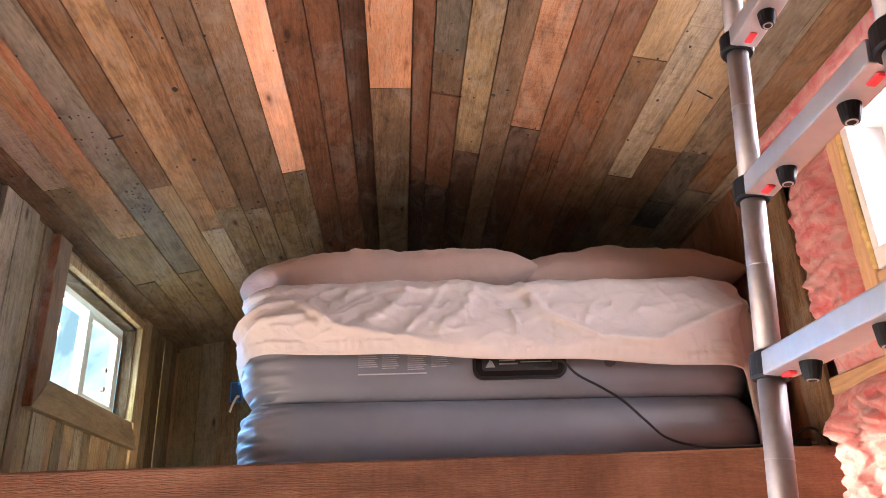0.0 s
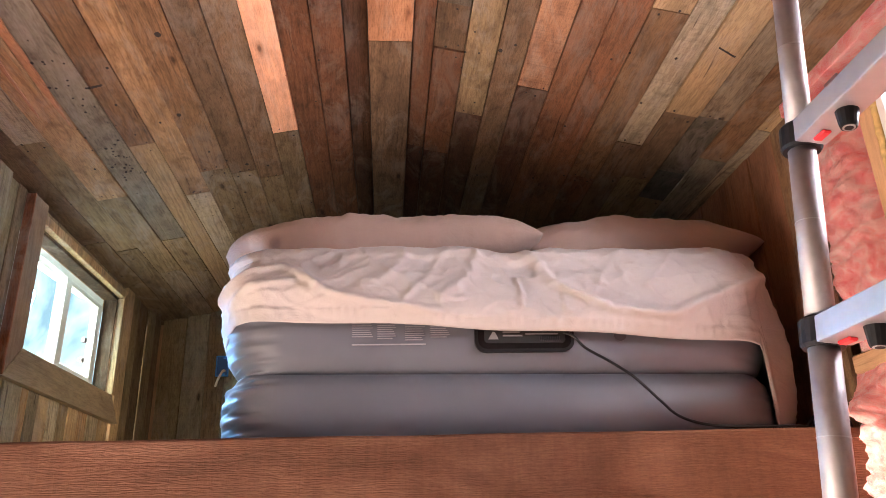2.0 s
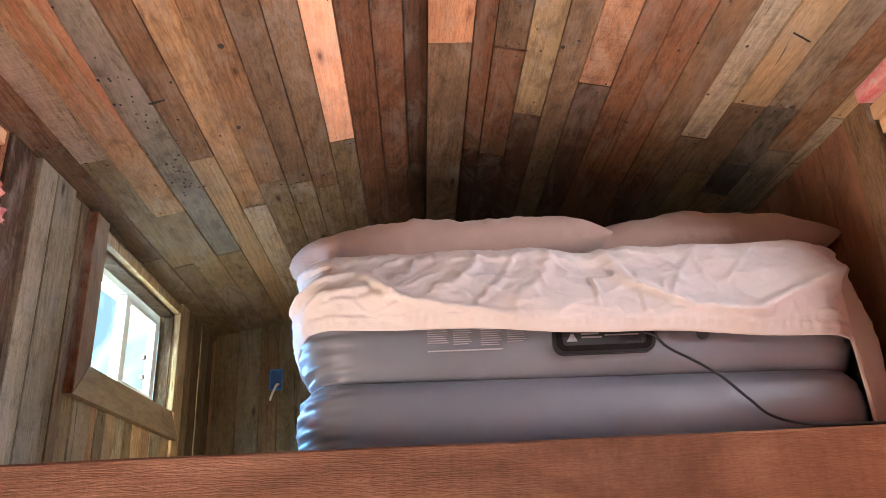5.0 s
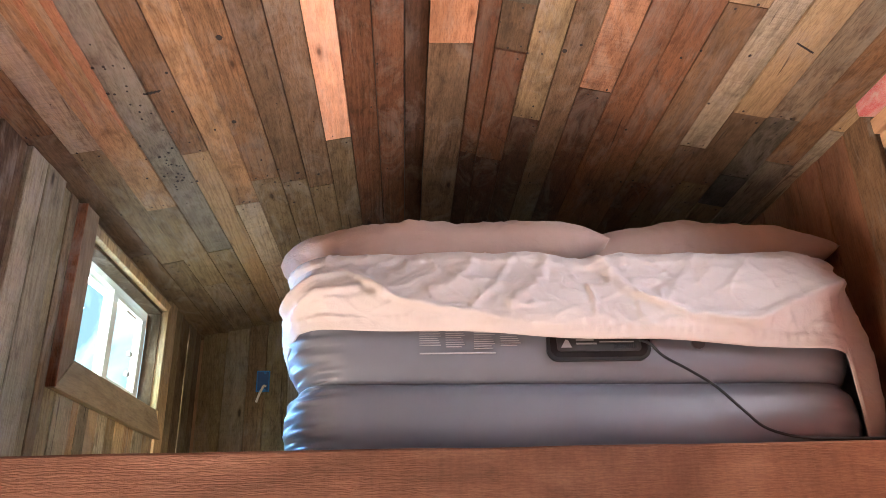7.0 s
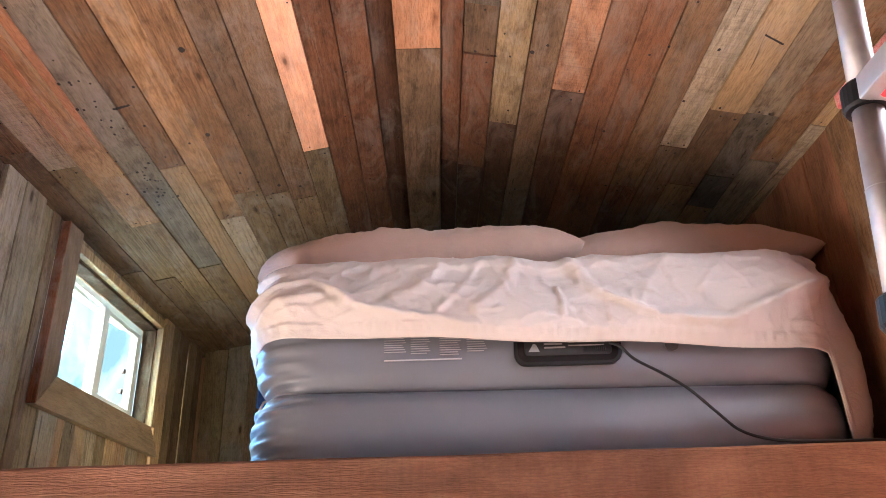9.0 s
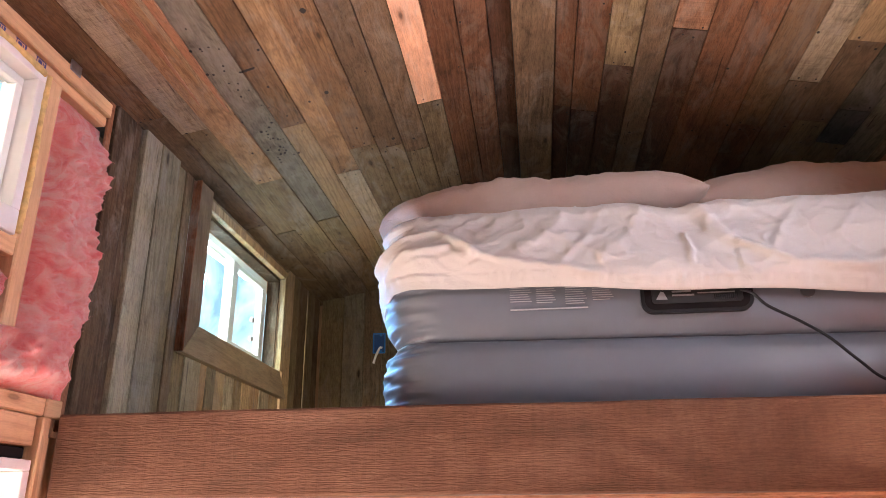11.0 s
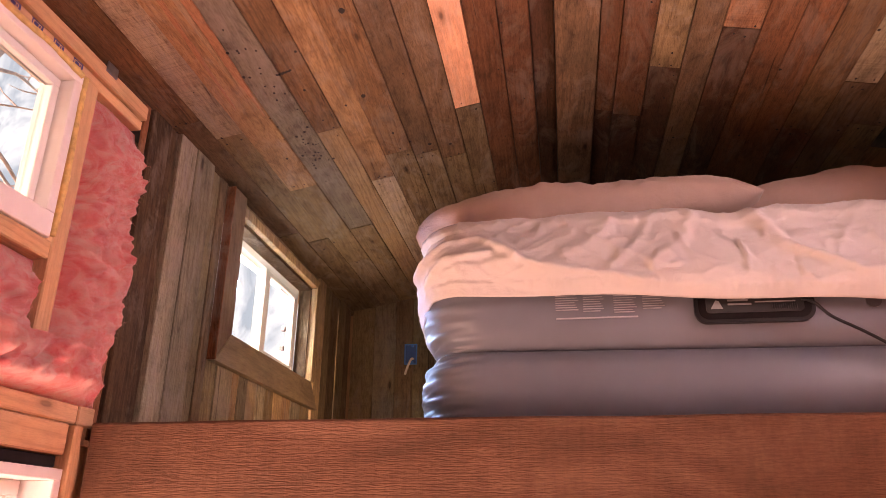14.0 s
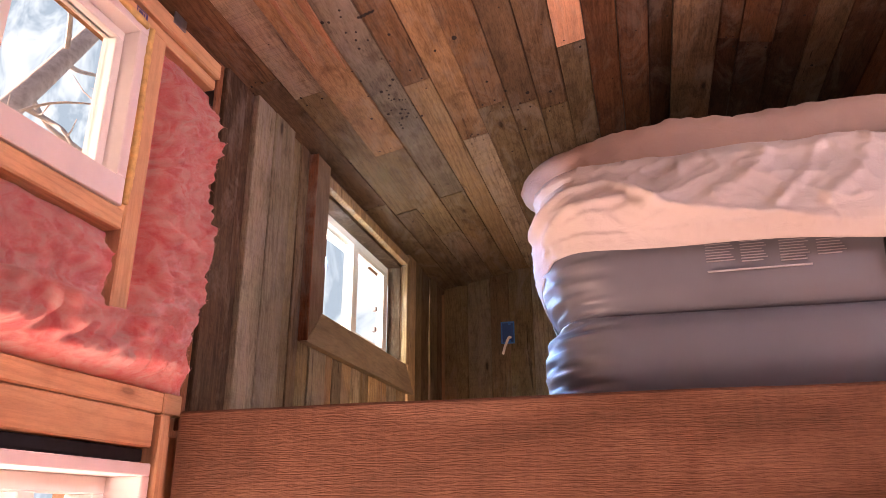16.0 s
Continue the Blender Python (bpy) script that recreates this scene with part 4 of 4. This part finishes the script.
# printed text blocks that cannot be read: plain bars
printed = [(0.019, 0.066), (0.076, 0.118), (0.138, 0.184), (0.196, 0.240)]
for c, (x0, x1) in enumerate(printed):
    for k in range(9 if c < 3 else 7):
        z = 2.4880 - 0.0050 * k - 0.004 * c
        part("print_line", box((x0, FRONT + 0.0005, z), (x1 - 0.010 * ((k * 7 + c * 3) % 4) / 4, FRONT + 0.004, z + 0.0012)), PRINT, air_bed)
part("print_line", box((0.019, FRONT + 0.0005, 2.4290), (0.185, FRONT + 0.004, 2.4315)), PRINT, air_bed)
# valve
part("valve", tube([(0.635, FRONT + 0.012, 2.448), (0.635, FRONT - 0.001, 2.448)], 0.015, 20), plain("dark_grey_valve", (0.06, 0.06, 0.065), 0.4), air_bed, "round dark grey valve cap")

# ---- sheet over the upper part of the mattress ----
bm = bmesh.new()
M = 1300
ring = outline(M)
NL = 64
grid = []


# creases of the drape on the front: lines in x and z, with their width and height
CREASES = (
    (((-0.26, 2.55), (-0.20, 2.605), (-0.14, 2.610), (-0.06, 2.555)), 0.016, 0.016),
    (((-0.06, 2.555), (0.05, 2.515), (0.21, 2.492)), 0.012, 0.010),
    (((-0.24, 2.52), (-0.19, 2.560), (-0.12, 2.565)), 0.010, 0.008),
    (((0.14, 2.645), (0.10, 2.585), (0.02, 2.540)), 0.020, 0.007),
    (((0.23, 2.650), (0.19, 2.580), (0.13, 2.520)), 0.013, 0.006),
    (((0.31, 2.655), (0.30, 2.600), (0.22, 2.530)), 0.018, 0.008),
    (((0.40, 2.59), (0.403, 2.51)), 0.007, 0.008),
    (((0.42, 2.68), (0.49, 2.56), (0.61, 2.496), (0.75, 2.482), (0.89, 2.545), (1.02, 2.615)), 0.016, 0.013),
    (((0.50, 2.655), (0.60, 2.57)), 0.016, 0.004),
    (((0.66, 2.66), (0.60, 2.59), (0.56, 2.51)), 0.013, 0.005),
    (((0.78, 2.65), (0.70, 2.56)), 0.009, 0.006),
    (((0.02, 2.650), (-0.05, 2.60)), 0.018, 0.006),
)


FOLD_X = (-0.28, -0.20, -0.12, 0.0, 0.2, 0.45, 0.60, 0.74, 0.86, 0.95, 1.03)
FOLD_Z = (2.545, 2.565, 2.56, 2.522, 2.490, 2.482, 2.478, 2.480, 2.515, 2.580, 2.635)


def near_line(x, z, pts):
    best = 9.0
    for (x0, z0), (x1, z1) in zip(pts, pts[1:]):
        dx, dz = x1 - x0, z1 - z0
        k = min(1.0, max(0.0, ((x - x0) * dx + (z - z0) * dz) / (dx * dx + dz * dz)))
        best = min(best, math.hypot(x - x0 - k * dx, z - z0 - k * dz))
    return best


def hem_height(x, y, a, b):
    front = 2.486 - 0.062 * (x + 0.23) / 1.2
    if b < -0.895:
        return front + 0.003 * math.sin(14 * x) * min(1.0, (-b - 0.895) / 0.1)
    if a > 0.3:
        k = min(1.0, max(0.0, (a - 0.60) / 0.08))
        return front * (1 - k) + 2.203 * k
    if a < -0.3:
        k = min(1.0, max(0.0, (y - 2.12) / 0.12))
        return front * (1 - k) + (2.425 - 0.10 * min(1.0, max(0, (y - 2.35) / 0.8))) * k
    return 2.3


for k, (x, y, a, b) in enumerate(ring):
    hem = hem_height(x, y, a, b)
    col = []
    for j in range(NL + 1):
        t = j / NL
        if t < 0.62:
            f = t / 0.62
            z = hem + (2.640 - hem) * f
            # the drape swells over its hem, then leans back to the top
            d = 0.010 + 0.010 * min(1.0, max(0.0, (-b - 0.45) / 0.5)) ** 2 + 0.010 * math.sin(math.pi * min(1.0, f * 1.25)) - 0.020 * f ** 2
            # fold line of the drape: below it the cloth turns in and down to the hem, above it leans back
            h = z - float(np.interp(x, FOLD_X, FOLD_Z))
            soft_h = math.sqrt(h * h + 0.00006)
            d += min(1.0, max(0.0, (-b - 0.45) / 0.5)) * (1 - max(0.0, (f - 0.6) / 0.4) ** 2) * (0.034 - (0.30 * soft_h if h > 0 else 0.50 * min(soft_h, 0.048)))
            side = min(1.0, max(0.0, (a - 0.72) / 0.25)) * (1.0 if b < 0.5 else 0.3)
            d = d * (1 - side) + side * (0.010 + 0.064 * math.sin(math.pi * (0.10 + 0.86 * f)) ** 0.7)
            if a < -0.2:
                d += (0.006 * math.sin(math.pi * f) + 0.016 * f ** 2) * min(1, abs(a))
        else:
            f = (t - 0.62) / 0.38
            ang = min(1.0, f / 0.55) * math.pi / 2
            z = 2.640 + 0.040 * math.sin(ang)
            d = (0.030 * side if a > 0 else 0.016 * min(1.0, abs(a))) + 0.002 - 0.055 * (1 - math.cos(ang)) - 0.45 * max(0.0, (f - 0.55) / 0.45)
        s = x if abs(b) > 0.7 else y
        # long slanting folds, stronger towards the top, and small creases
        p = Vector((s * 5.0 - z * 4.0 * (1 if x < 0.5 else -1), z * 3.0, a * 2))
        fold = noise.ridged_multi_fractal(p, 0.9, 2.0, 3, 1.0, 2.0) * 0.5 - 0.4
        fold2 = noise.fractal(Vector((s * 13 + z * 9, z * 11, 4 + a)), 0.9, 2.0, 3)
        f0 = min(1.0, max(0.0, (z - hem) / 0.05))
        crisp = (1 - abs(noise.noise(Vector((s * 15 + z * 17, z * 12 - s * 5, 2 + a))))) ** 14 + 0.7 * (1 - abs(noise.noise(Vector((s * 9 - z * 20, z * 15, 8 + a))))) ** 16
        d += f0 * ((0.008 * fold + 0.003 * fold2 + 0.0055 * crisp) * (1.0 if b < -0.9 else 0.55))
        if b < -0.3 and 2.45 < z < 2.68:
            for pts, wide, high in CREASES:
                q = near_line(x + 0.008 * fold2, z + 0.008 * fold2, pts) / (0.72 * wide)
                if q < 3:
                    d += 1.05 * f0 * high * math.exp(-q * q)
        if b < -0.5:
            # the drape bellies out over its hem
            d += f0 * (0.030 * bump_fold(x, 0.78, 0.24) * bump_fold(z, 2.60, 0.055) + 0.014 * bump_fold(x, 0.10, 0.20) * bump_fold(z, 2.60, 0.05))
            step = min(1.0, max(0.0, (z - 2.56) / 0.06))
            z += (0.010 * noise.noise(Vector((x * 9, 2.0, 5.0))) + 0.012 * noise.noise(Vector((x * 3.5, 7.0, 1.0)))) * step
            d += 0.0022 * bump_fold(z, hem + 0.026, 0.004) - 0.0012 * bump_fold(z, hem + 0.033, 0.004) + 0.0016 * math.sin(x * 260 + 3 * math.sin(x * 31)) * bump_fold(z, hem + 0.022, 0.010)
        col.append(bm.verts.new((x + a * d, y + b * d, z)))
    grid.append(col)
for k in range(M):
    c0, c1 = grid[k], grid[(k + 1) % M]
    for j in range(NL):
        bm.faces.new((c0[j], c1[j], c1[j + 1], c0[j + 1]))
top = bm.faces.new([grid[k][NL] for k in range(M)])
sheet = finish("bed_sheet", bm, SHEET, None, "rumpled cream cotton sheet over the air mattress", smooth=True, category="sheet")
# sewn hem along the free edge
sm = sheet.modifiers.new("thickness", "SOLIDIFY")
sm.thickness = 0.003


# ---- pillows ----
def pillow(at, size, turn, tilt, seed, blunt, label):
    """A soft pillow: two bulged halves with a seam, creases from the seam, and corners that are blunt at one or both ends."""
    lx, ly, lz = size
    nu, nv = 90, 60
    bm = bmesh.new()
    sides = []
    for s in (1, -1):
        g = []
        for i in range(nu + 1):
            row = []
            for j in range(nv + 1):
                u, v = 2 * i / nu - 1, 2 * j / nv - 1
                e = max(0.0, (1 - abs(u) ** 3.4)) ** 0.5 * max(0.0, (1 - abs(v) ** 2.4)) ** 0.5
                c = blunt[0] if u < 0 else blunt[1]
                x = lx / 2 * u * math.sqrt(1 - c * v * v * 0.5)
                y = ly / 2 * v * math.sqrt(1 - c * u * u * abs(u)) * (1 - 0.05 * (1 - u * u))
                n1 = noise.fractal(Vector((x * 5 + seed, y * 5, s)), 0.9, 2.0, 3)
                pleat = noise.noise(Vector((x * 30 + seed, y * 5, s * 3))) + 0.6 * noise.noise(Vector((x * 60 + seed, y * 9, s * 3)))
                seam = math.exp(-((1 - abs(v)) / 0.45) ** 2)
                z = s * lz / 2 * e * (0.94 + 0.18 * n1 + 0.13 * seam * pleat * (1.0 if v < 0 else 0.3) * (1.3 if abs(x + 0.02) < 0.2 and blunt[0] > 0.5 else 0.8))
                row.append((x, y + 0.006 * pleat * seam * (1 - e), z))
            g.append(row)
        sides.append(g)
    m = Matrix.Translation(at) @ Euler((radians(tilt[0]), radians(tilt[1]), radians(turn))).to_matrix().to_4x4()
    top = [[bm.verts.new(m @ Vector(p)) for p in row] for row in sides[0]]
    bot = [[top[i][j] if i in (0, nu) or j in (0, nv) else bm.verts.new(m @ Vector(sides[1][i][j])) for j in range(nv + 1)] for i in range(nu + 1)]
    for i in range(nu):
        for j in range(nv):
            bm.faces.new((top[i][j], top[i + 1][j], top[i + 1][j + 1], top[i][j + 1]))
            bm.faces.new((bot[i][j], bot[i][j + 1], bot[i + 1][j + 1], bot[i + 1][j]))
    return finish("pillow", bm, PILLOWCASE, None, label, smooth=True, category="pillow", group="pillows on the bed")


pillow((0.085, 2.42, 2.785), (0.88, 0.48, 0.205), -2, (10, -1), 3.0, (0.75, 0.12), "long soft pillow in a creased pale pink case")
pillow((0.785, 2.45, 2.785), (0.70, 0.48, 0.215), 3, (10, -2), 9.0, (0.30, 0.12), "plump pillow in a smooth pale pink case")

# ---- cord of the pump ----
part("cord", tube(curve_points([(0.500, FRONT - 0.012, 2.452), (0.520, FRONT - 0.020, 2.440), (0.545, FRONT - 0.022, 2.412), (0.600, FRONT - 0.020, 2.380), (0.650, FRONT - 0.020, 2.345),
              (0.700, FRONT - 0.020, 2.295), (0.740, FRONT - 0.018, 2.259), (0.795, 2.036, 2.238), (0.87, 2.028, 2.2305), (0.96, 2.032, 2.2300), (1.02, 2.045, 2.231), (1.06, 2.06, 2.2265)], 8), 0.0033, 8), BLACK, air_bed,
     "thin black power cord hanging to the beam", smooth=True)
plug = tagged(empty("power_plug", (1.07, 2.055, 2.2265)), "small black plug with bright prongs lying on the beam", "plug")
part("plug_body", box((1.055, 2.045, 2.2245), (1.090, 2.068, 2.246), 0.004), BLACK, plug)
for dy in (0.050, 0.060):
    part("prong", box((1.090, dy + 2.0, 2.233), (1.106, dy + 2.0015, 2.239)), STEEL, plug)
finish("cable_loop", tube(curve_points([(1.04, 2.075, 2.2265), (1.08, 2.082, 2.262), (1.112, 2.07, 2.272), (1.130, 2.05, 2.245), (1.134, 2.045, 2.2265)], 8), 0.0036, 8), BLACK, None, "loop of black cable beside the plug on the beam", smooth=True, category="cable")

# ---- outlet box in the end wall ----
outlet = tagged(empty("outlet_box", (-0.668, BACK, 2.80)), "blue plastic electrical box in the plank wall with a bare cable", "outlet")
ox, oz, ow, oh = -0.668, 2.800, 0.060, 0.098
for lo, hi in (((ox - ow / 2, oz - oh / 2), (ox - ow / 2 + 0.005, oz + oh / 2)), ((ox + ow / 2 - 0.005, oz - oh / 2), (ox + ow / 2, oz + oh / 2)), ((ox - ow / 2, oz - oh / 2), (ox + ow / 2, oz - oh / 2 + 0.005)), ((ox - ow / 2, oz + oh / 2 - 0.005), (ox + ow / 2, oz + oh / 2))):
    part("box_side", box((lo[0], BACK - 0.008, lo[1]), (hi[0], BACK + 0.002, hi[1]), 0.001, 1), BLUE, outlet)
# recessed back in a darker blue, with the shade put into its colour
part("box_back", box((ox - ow / 2, BACK - 0.002, oz - oh / 2), (ox + ow / 2, BACK + 0.001, oz + oh / 2)), plain("shaded_blue_box", (0.012, 0.09, 0.30), 0.5), outlet)
for dz in (-0.040, 0.040):
    part("screw_boss", tube([(ox + 0.008, BACK - 0.0075, oz + dz), (ox + 0.008, BACK - 0.001, oz + dz)], 0.006, 10), BLUE, outlet)
part("cable_end", tube(curve_points([(ox + 0.012, BACK - 0.004, oz - 0.022), (ox + 0.008, BACK - 0.03, oz - 0.030), (ox - 0.006, BACK - 0.045, oz - 0.07), (ox - 0.016, BACK - 0.048, oz - 0.105)], 6), 0.0055, 8), CABLE_WHITE, outlet, "white cable sticking out")

# ---- telescopic ladder ----
ladder = tagged(empty("telescopic_ladder", (0.36, 1.08, 0.0)), "silver telescopic aluminium ladder with black collars and red latches", "ladder")
LEAN_X = 0.112


def rail_x(z):
    return 0.589 + LEAN_X * (z - 2.07)


RUNGS = [2.232 + 0.262 * k for k in range(-8, 4)]
for y in (1.25, 0.905):
    zs = [0.0] + RUNGS[0:] + [3.06]
    for k, (z0, z1) in enumerate(zip(zs, zs[1:])):
        r = 0.0225 - 0.0006 * k
        part("rail", tube([(rail_x(z0), y, z0 + 0.001), (rail_x(z1), y, z1)], r, 24), ALU, ladder, smooth=True)
        zm = 0.45 * z0 + 0.55 * z1
        part("rail_ring", tube([(rail_x(zm - 0.0006), y, zm - 0.0006), (rail_x(zm + 0.0006), y, zm + 0.0006)], r + 0.0005, 24), ALU_LIGHT, ladder)
    for z in RUNGS:
        part("collar", tube([(rail_x(z - 0.016), y, z - 0.016), (rail_x(z - 0.012), y, z - 0.012), (rail_x(z + 0.016), y, z + 0.016), (rail_x(z + 0.020), y, z + 0.020)], (0.023, 0.0255, 0.0255, 0.022), 24), BLACK, ladder, "black plastic collar")
    part("foot", tube([(rail_x(0), y, 0.0), (rail_x(0.05), y, 0.05)], 0.027, 16), BLACK, ladder, "black rubber foot")
for z in RUNGS:
    x = rail_x(z)
    m = Matrix.Translation((x, 1.0775, z)) @ Euler((0, radians(7), 0)).to_matrix().to_4x4()
    rung = part("rung", box((-0.021, -0.152, -0.016), (0.021, 0.152, 0.016), 0.003, 2, m), ALU_LIGHT, ladder)
    for dy, s in ((0.128, 1), (-0.128, -1)):
        part("latch", box((-0.004, dy - 0.012, -0.0200), (0.008, dy + 0.012, -0.0150), 0.002, 1, m), RED, rung, "red release latch")
    for dy in (0.075, -0.075):
        a, b, c = (m @ Vector((0.002, dy, -0.015)), m @ Vector((0.002, dy, -0.034)), m @ Vector((0.002, dy, -0.038)))
        part("bumper", tube([a, b, c], (0.0135, 0.0105, 0.009), 16), BLACK, rung, "black rubber bumper")
        e = c + (c - b) * 0.15
        part("bumper_ring", tube([c, e], 0.0072, 16), ALU_LIGHT, rung)
        part("screw_hole", tube([e - (c - b) * 0.05, e + (c - b) * 0.12], 0.0050, 14), BLACK, rung)

# ---- straps and leads under the loft ----
finish("yellow_strap", tube(curve_points([(-0.79, 3.90, 2.045), (-0.785, 3.89, 2.0), (-0.77, 3.885, 1.96), (-0.78, 3.89, 1.90)], 6), 0.012, 8), STRAP, None, "yellow strap hanging under the loft", smooth=True, category="strap")
finish("yellow_rope", tube(curve_points([(0.96, 3.88, 2.05), (0.85, 3.885, 1.98), (0.76, 3.89, 1.90)], 6), 0.006, 8), STRAP, None, "yellow rope running along the wall under the loft", smooth=True, category="rope")

# ---- bare tree outside the upper window, placed to fit the camera's view ----
TX, TY = -4.5, 1.34
# bark made far paler to stand in for the window's glare
BARK_GLARE = plain("glare_pale_bark", (0.78, 0.79, 0.80), 0.9, 0, 0.25, 14, 0.4)
tree = tagged(empty("bare_tree", (TX, TY, -0.6)), "bare tree outside the upper window, trunk leaning to fit the view", "tree")
lean = [Vector((TX + 0.05 * math.sin(k), TY + 0.58 * (0.72 * k), -0.6 + 0.72 * k)) for k in range(13)]
part("trunk", tube(curve_points(lean, 3), [0.16 - 0.003 * k for k in range(37)], 12), BARK_GLARE, tree, smooth=True)
rng = random.Random(7)
for k in range(16):
    start = lean[5 + k % 7].lerp(lean[6 + k % 7 if k % 7 < 6 else 12], rng.random())
    way = Vector((rng.uniform(-0.5, 0.5), rng.choice((-1, 1)) * rng.uniform(0.4, 0.9), rng.uniform(-0.3, 0.7)))
    pts = [start]
    for q in range(6):
        way = way + Vector((rng.uniform(-0.3, 0.3), rng.uniform(-0.35, 0.35), rng.uniform(-0.3, 0.25)))
        pts.append(pts[-1] + way.normalized() * 0.30)
    limb = part("limb", tube(curve_points(pts, 3), [max(0.004, 0.024 - 0.0012 * i) for i in range(19)], 6), BARK_GLARE, tree, smooth=True)
    for q in pts[2:]:
        w2 = Vector((rng.uniform(-1, 1), rng.uniform(-1, 1), rng.uniform(-0.4, 0.8))).normalized()
        part("twig", tube([q, q + w2 * 0.16, q + w2 * 0.30 + Vector((0, 0, 0.05))], (0.008, 0.005, 0.002), 5), BARK_GLARE, limb)

# ---- green shrubs beyond the end wall's window ----
LEAF = plain("green_leaves", (0.075, 0.12, 0.035), 0.6, 0, 0.4, 3, 0.0)
shrub = tagged(empty("shrub", (0.6, 9.0, -0.6)), "leafy green shrub outside the end window", "shrub")
part("stem", tube(curve_points([(0.6, 9.0, -0.6), (0.65, 9.0, 1.0), (0.5, 9.1, 2.6)], 5), [0.07 - 0.005 * k for k in range(11)], 8), BARK, shrub, smooth=True)
bm = bmesh.new()
for k in range(2600):
    a, h, r = rng.uniform(0, 2 * math.pi), rng.uniform(0.3, 4.6), rng.random() ** 0.5
    w = 1.5 * (1 - ((h - 2.2) / 2.6) ** 2) ** 0.5 * (0.75 + 0.3 * noise.noise(Vector((math.cos(a) * 2, math.sin(a) * 2, h))))
    c = Vector((0.6 + r * w * math.cos(a), 9.0 + r * w * math.sin(a), h - 0.4))
    m = Matrix.Translation(c) @ Euler((rng.uniform(0, 6), rng.uniform(0, 6), rng.uniform(0, 6))).to_matrix().to_4x4()
    s = rng.uniform(0.05, 0.10)
    bm.faces.new([bm.verts.new(m @ Vector(q)) for q in ((-s, 0, 0), (0, -s * 0.5, 0.01), (s, 0, 0), (0, s * 0.5, 0.01))])
part("leaves", bm, LEAF, shrub)
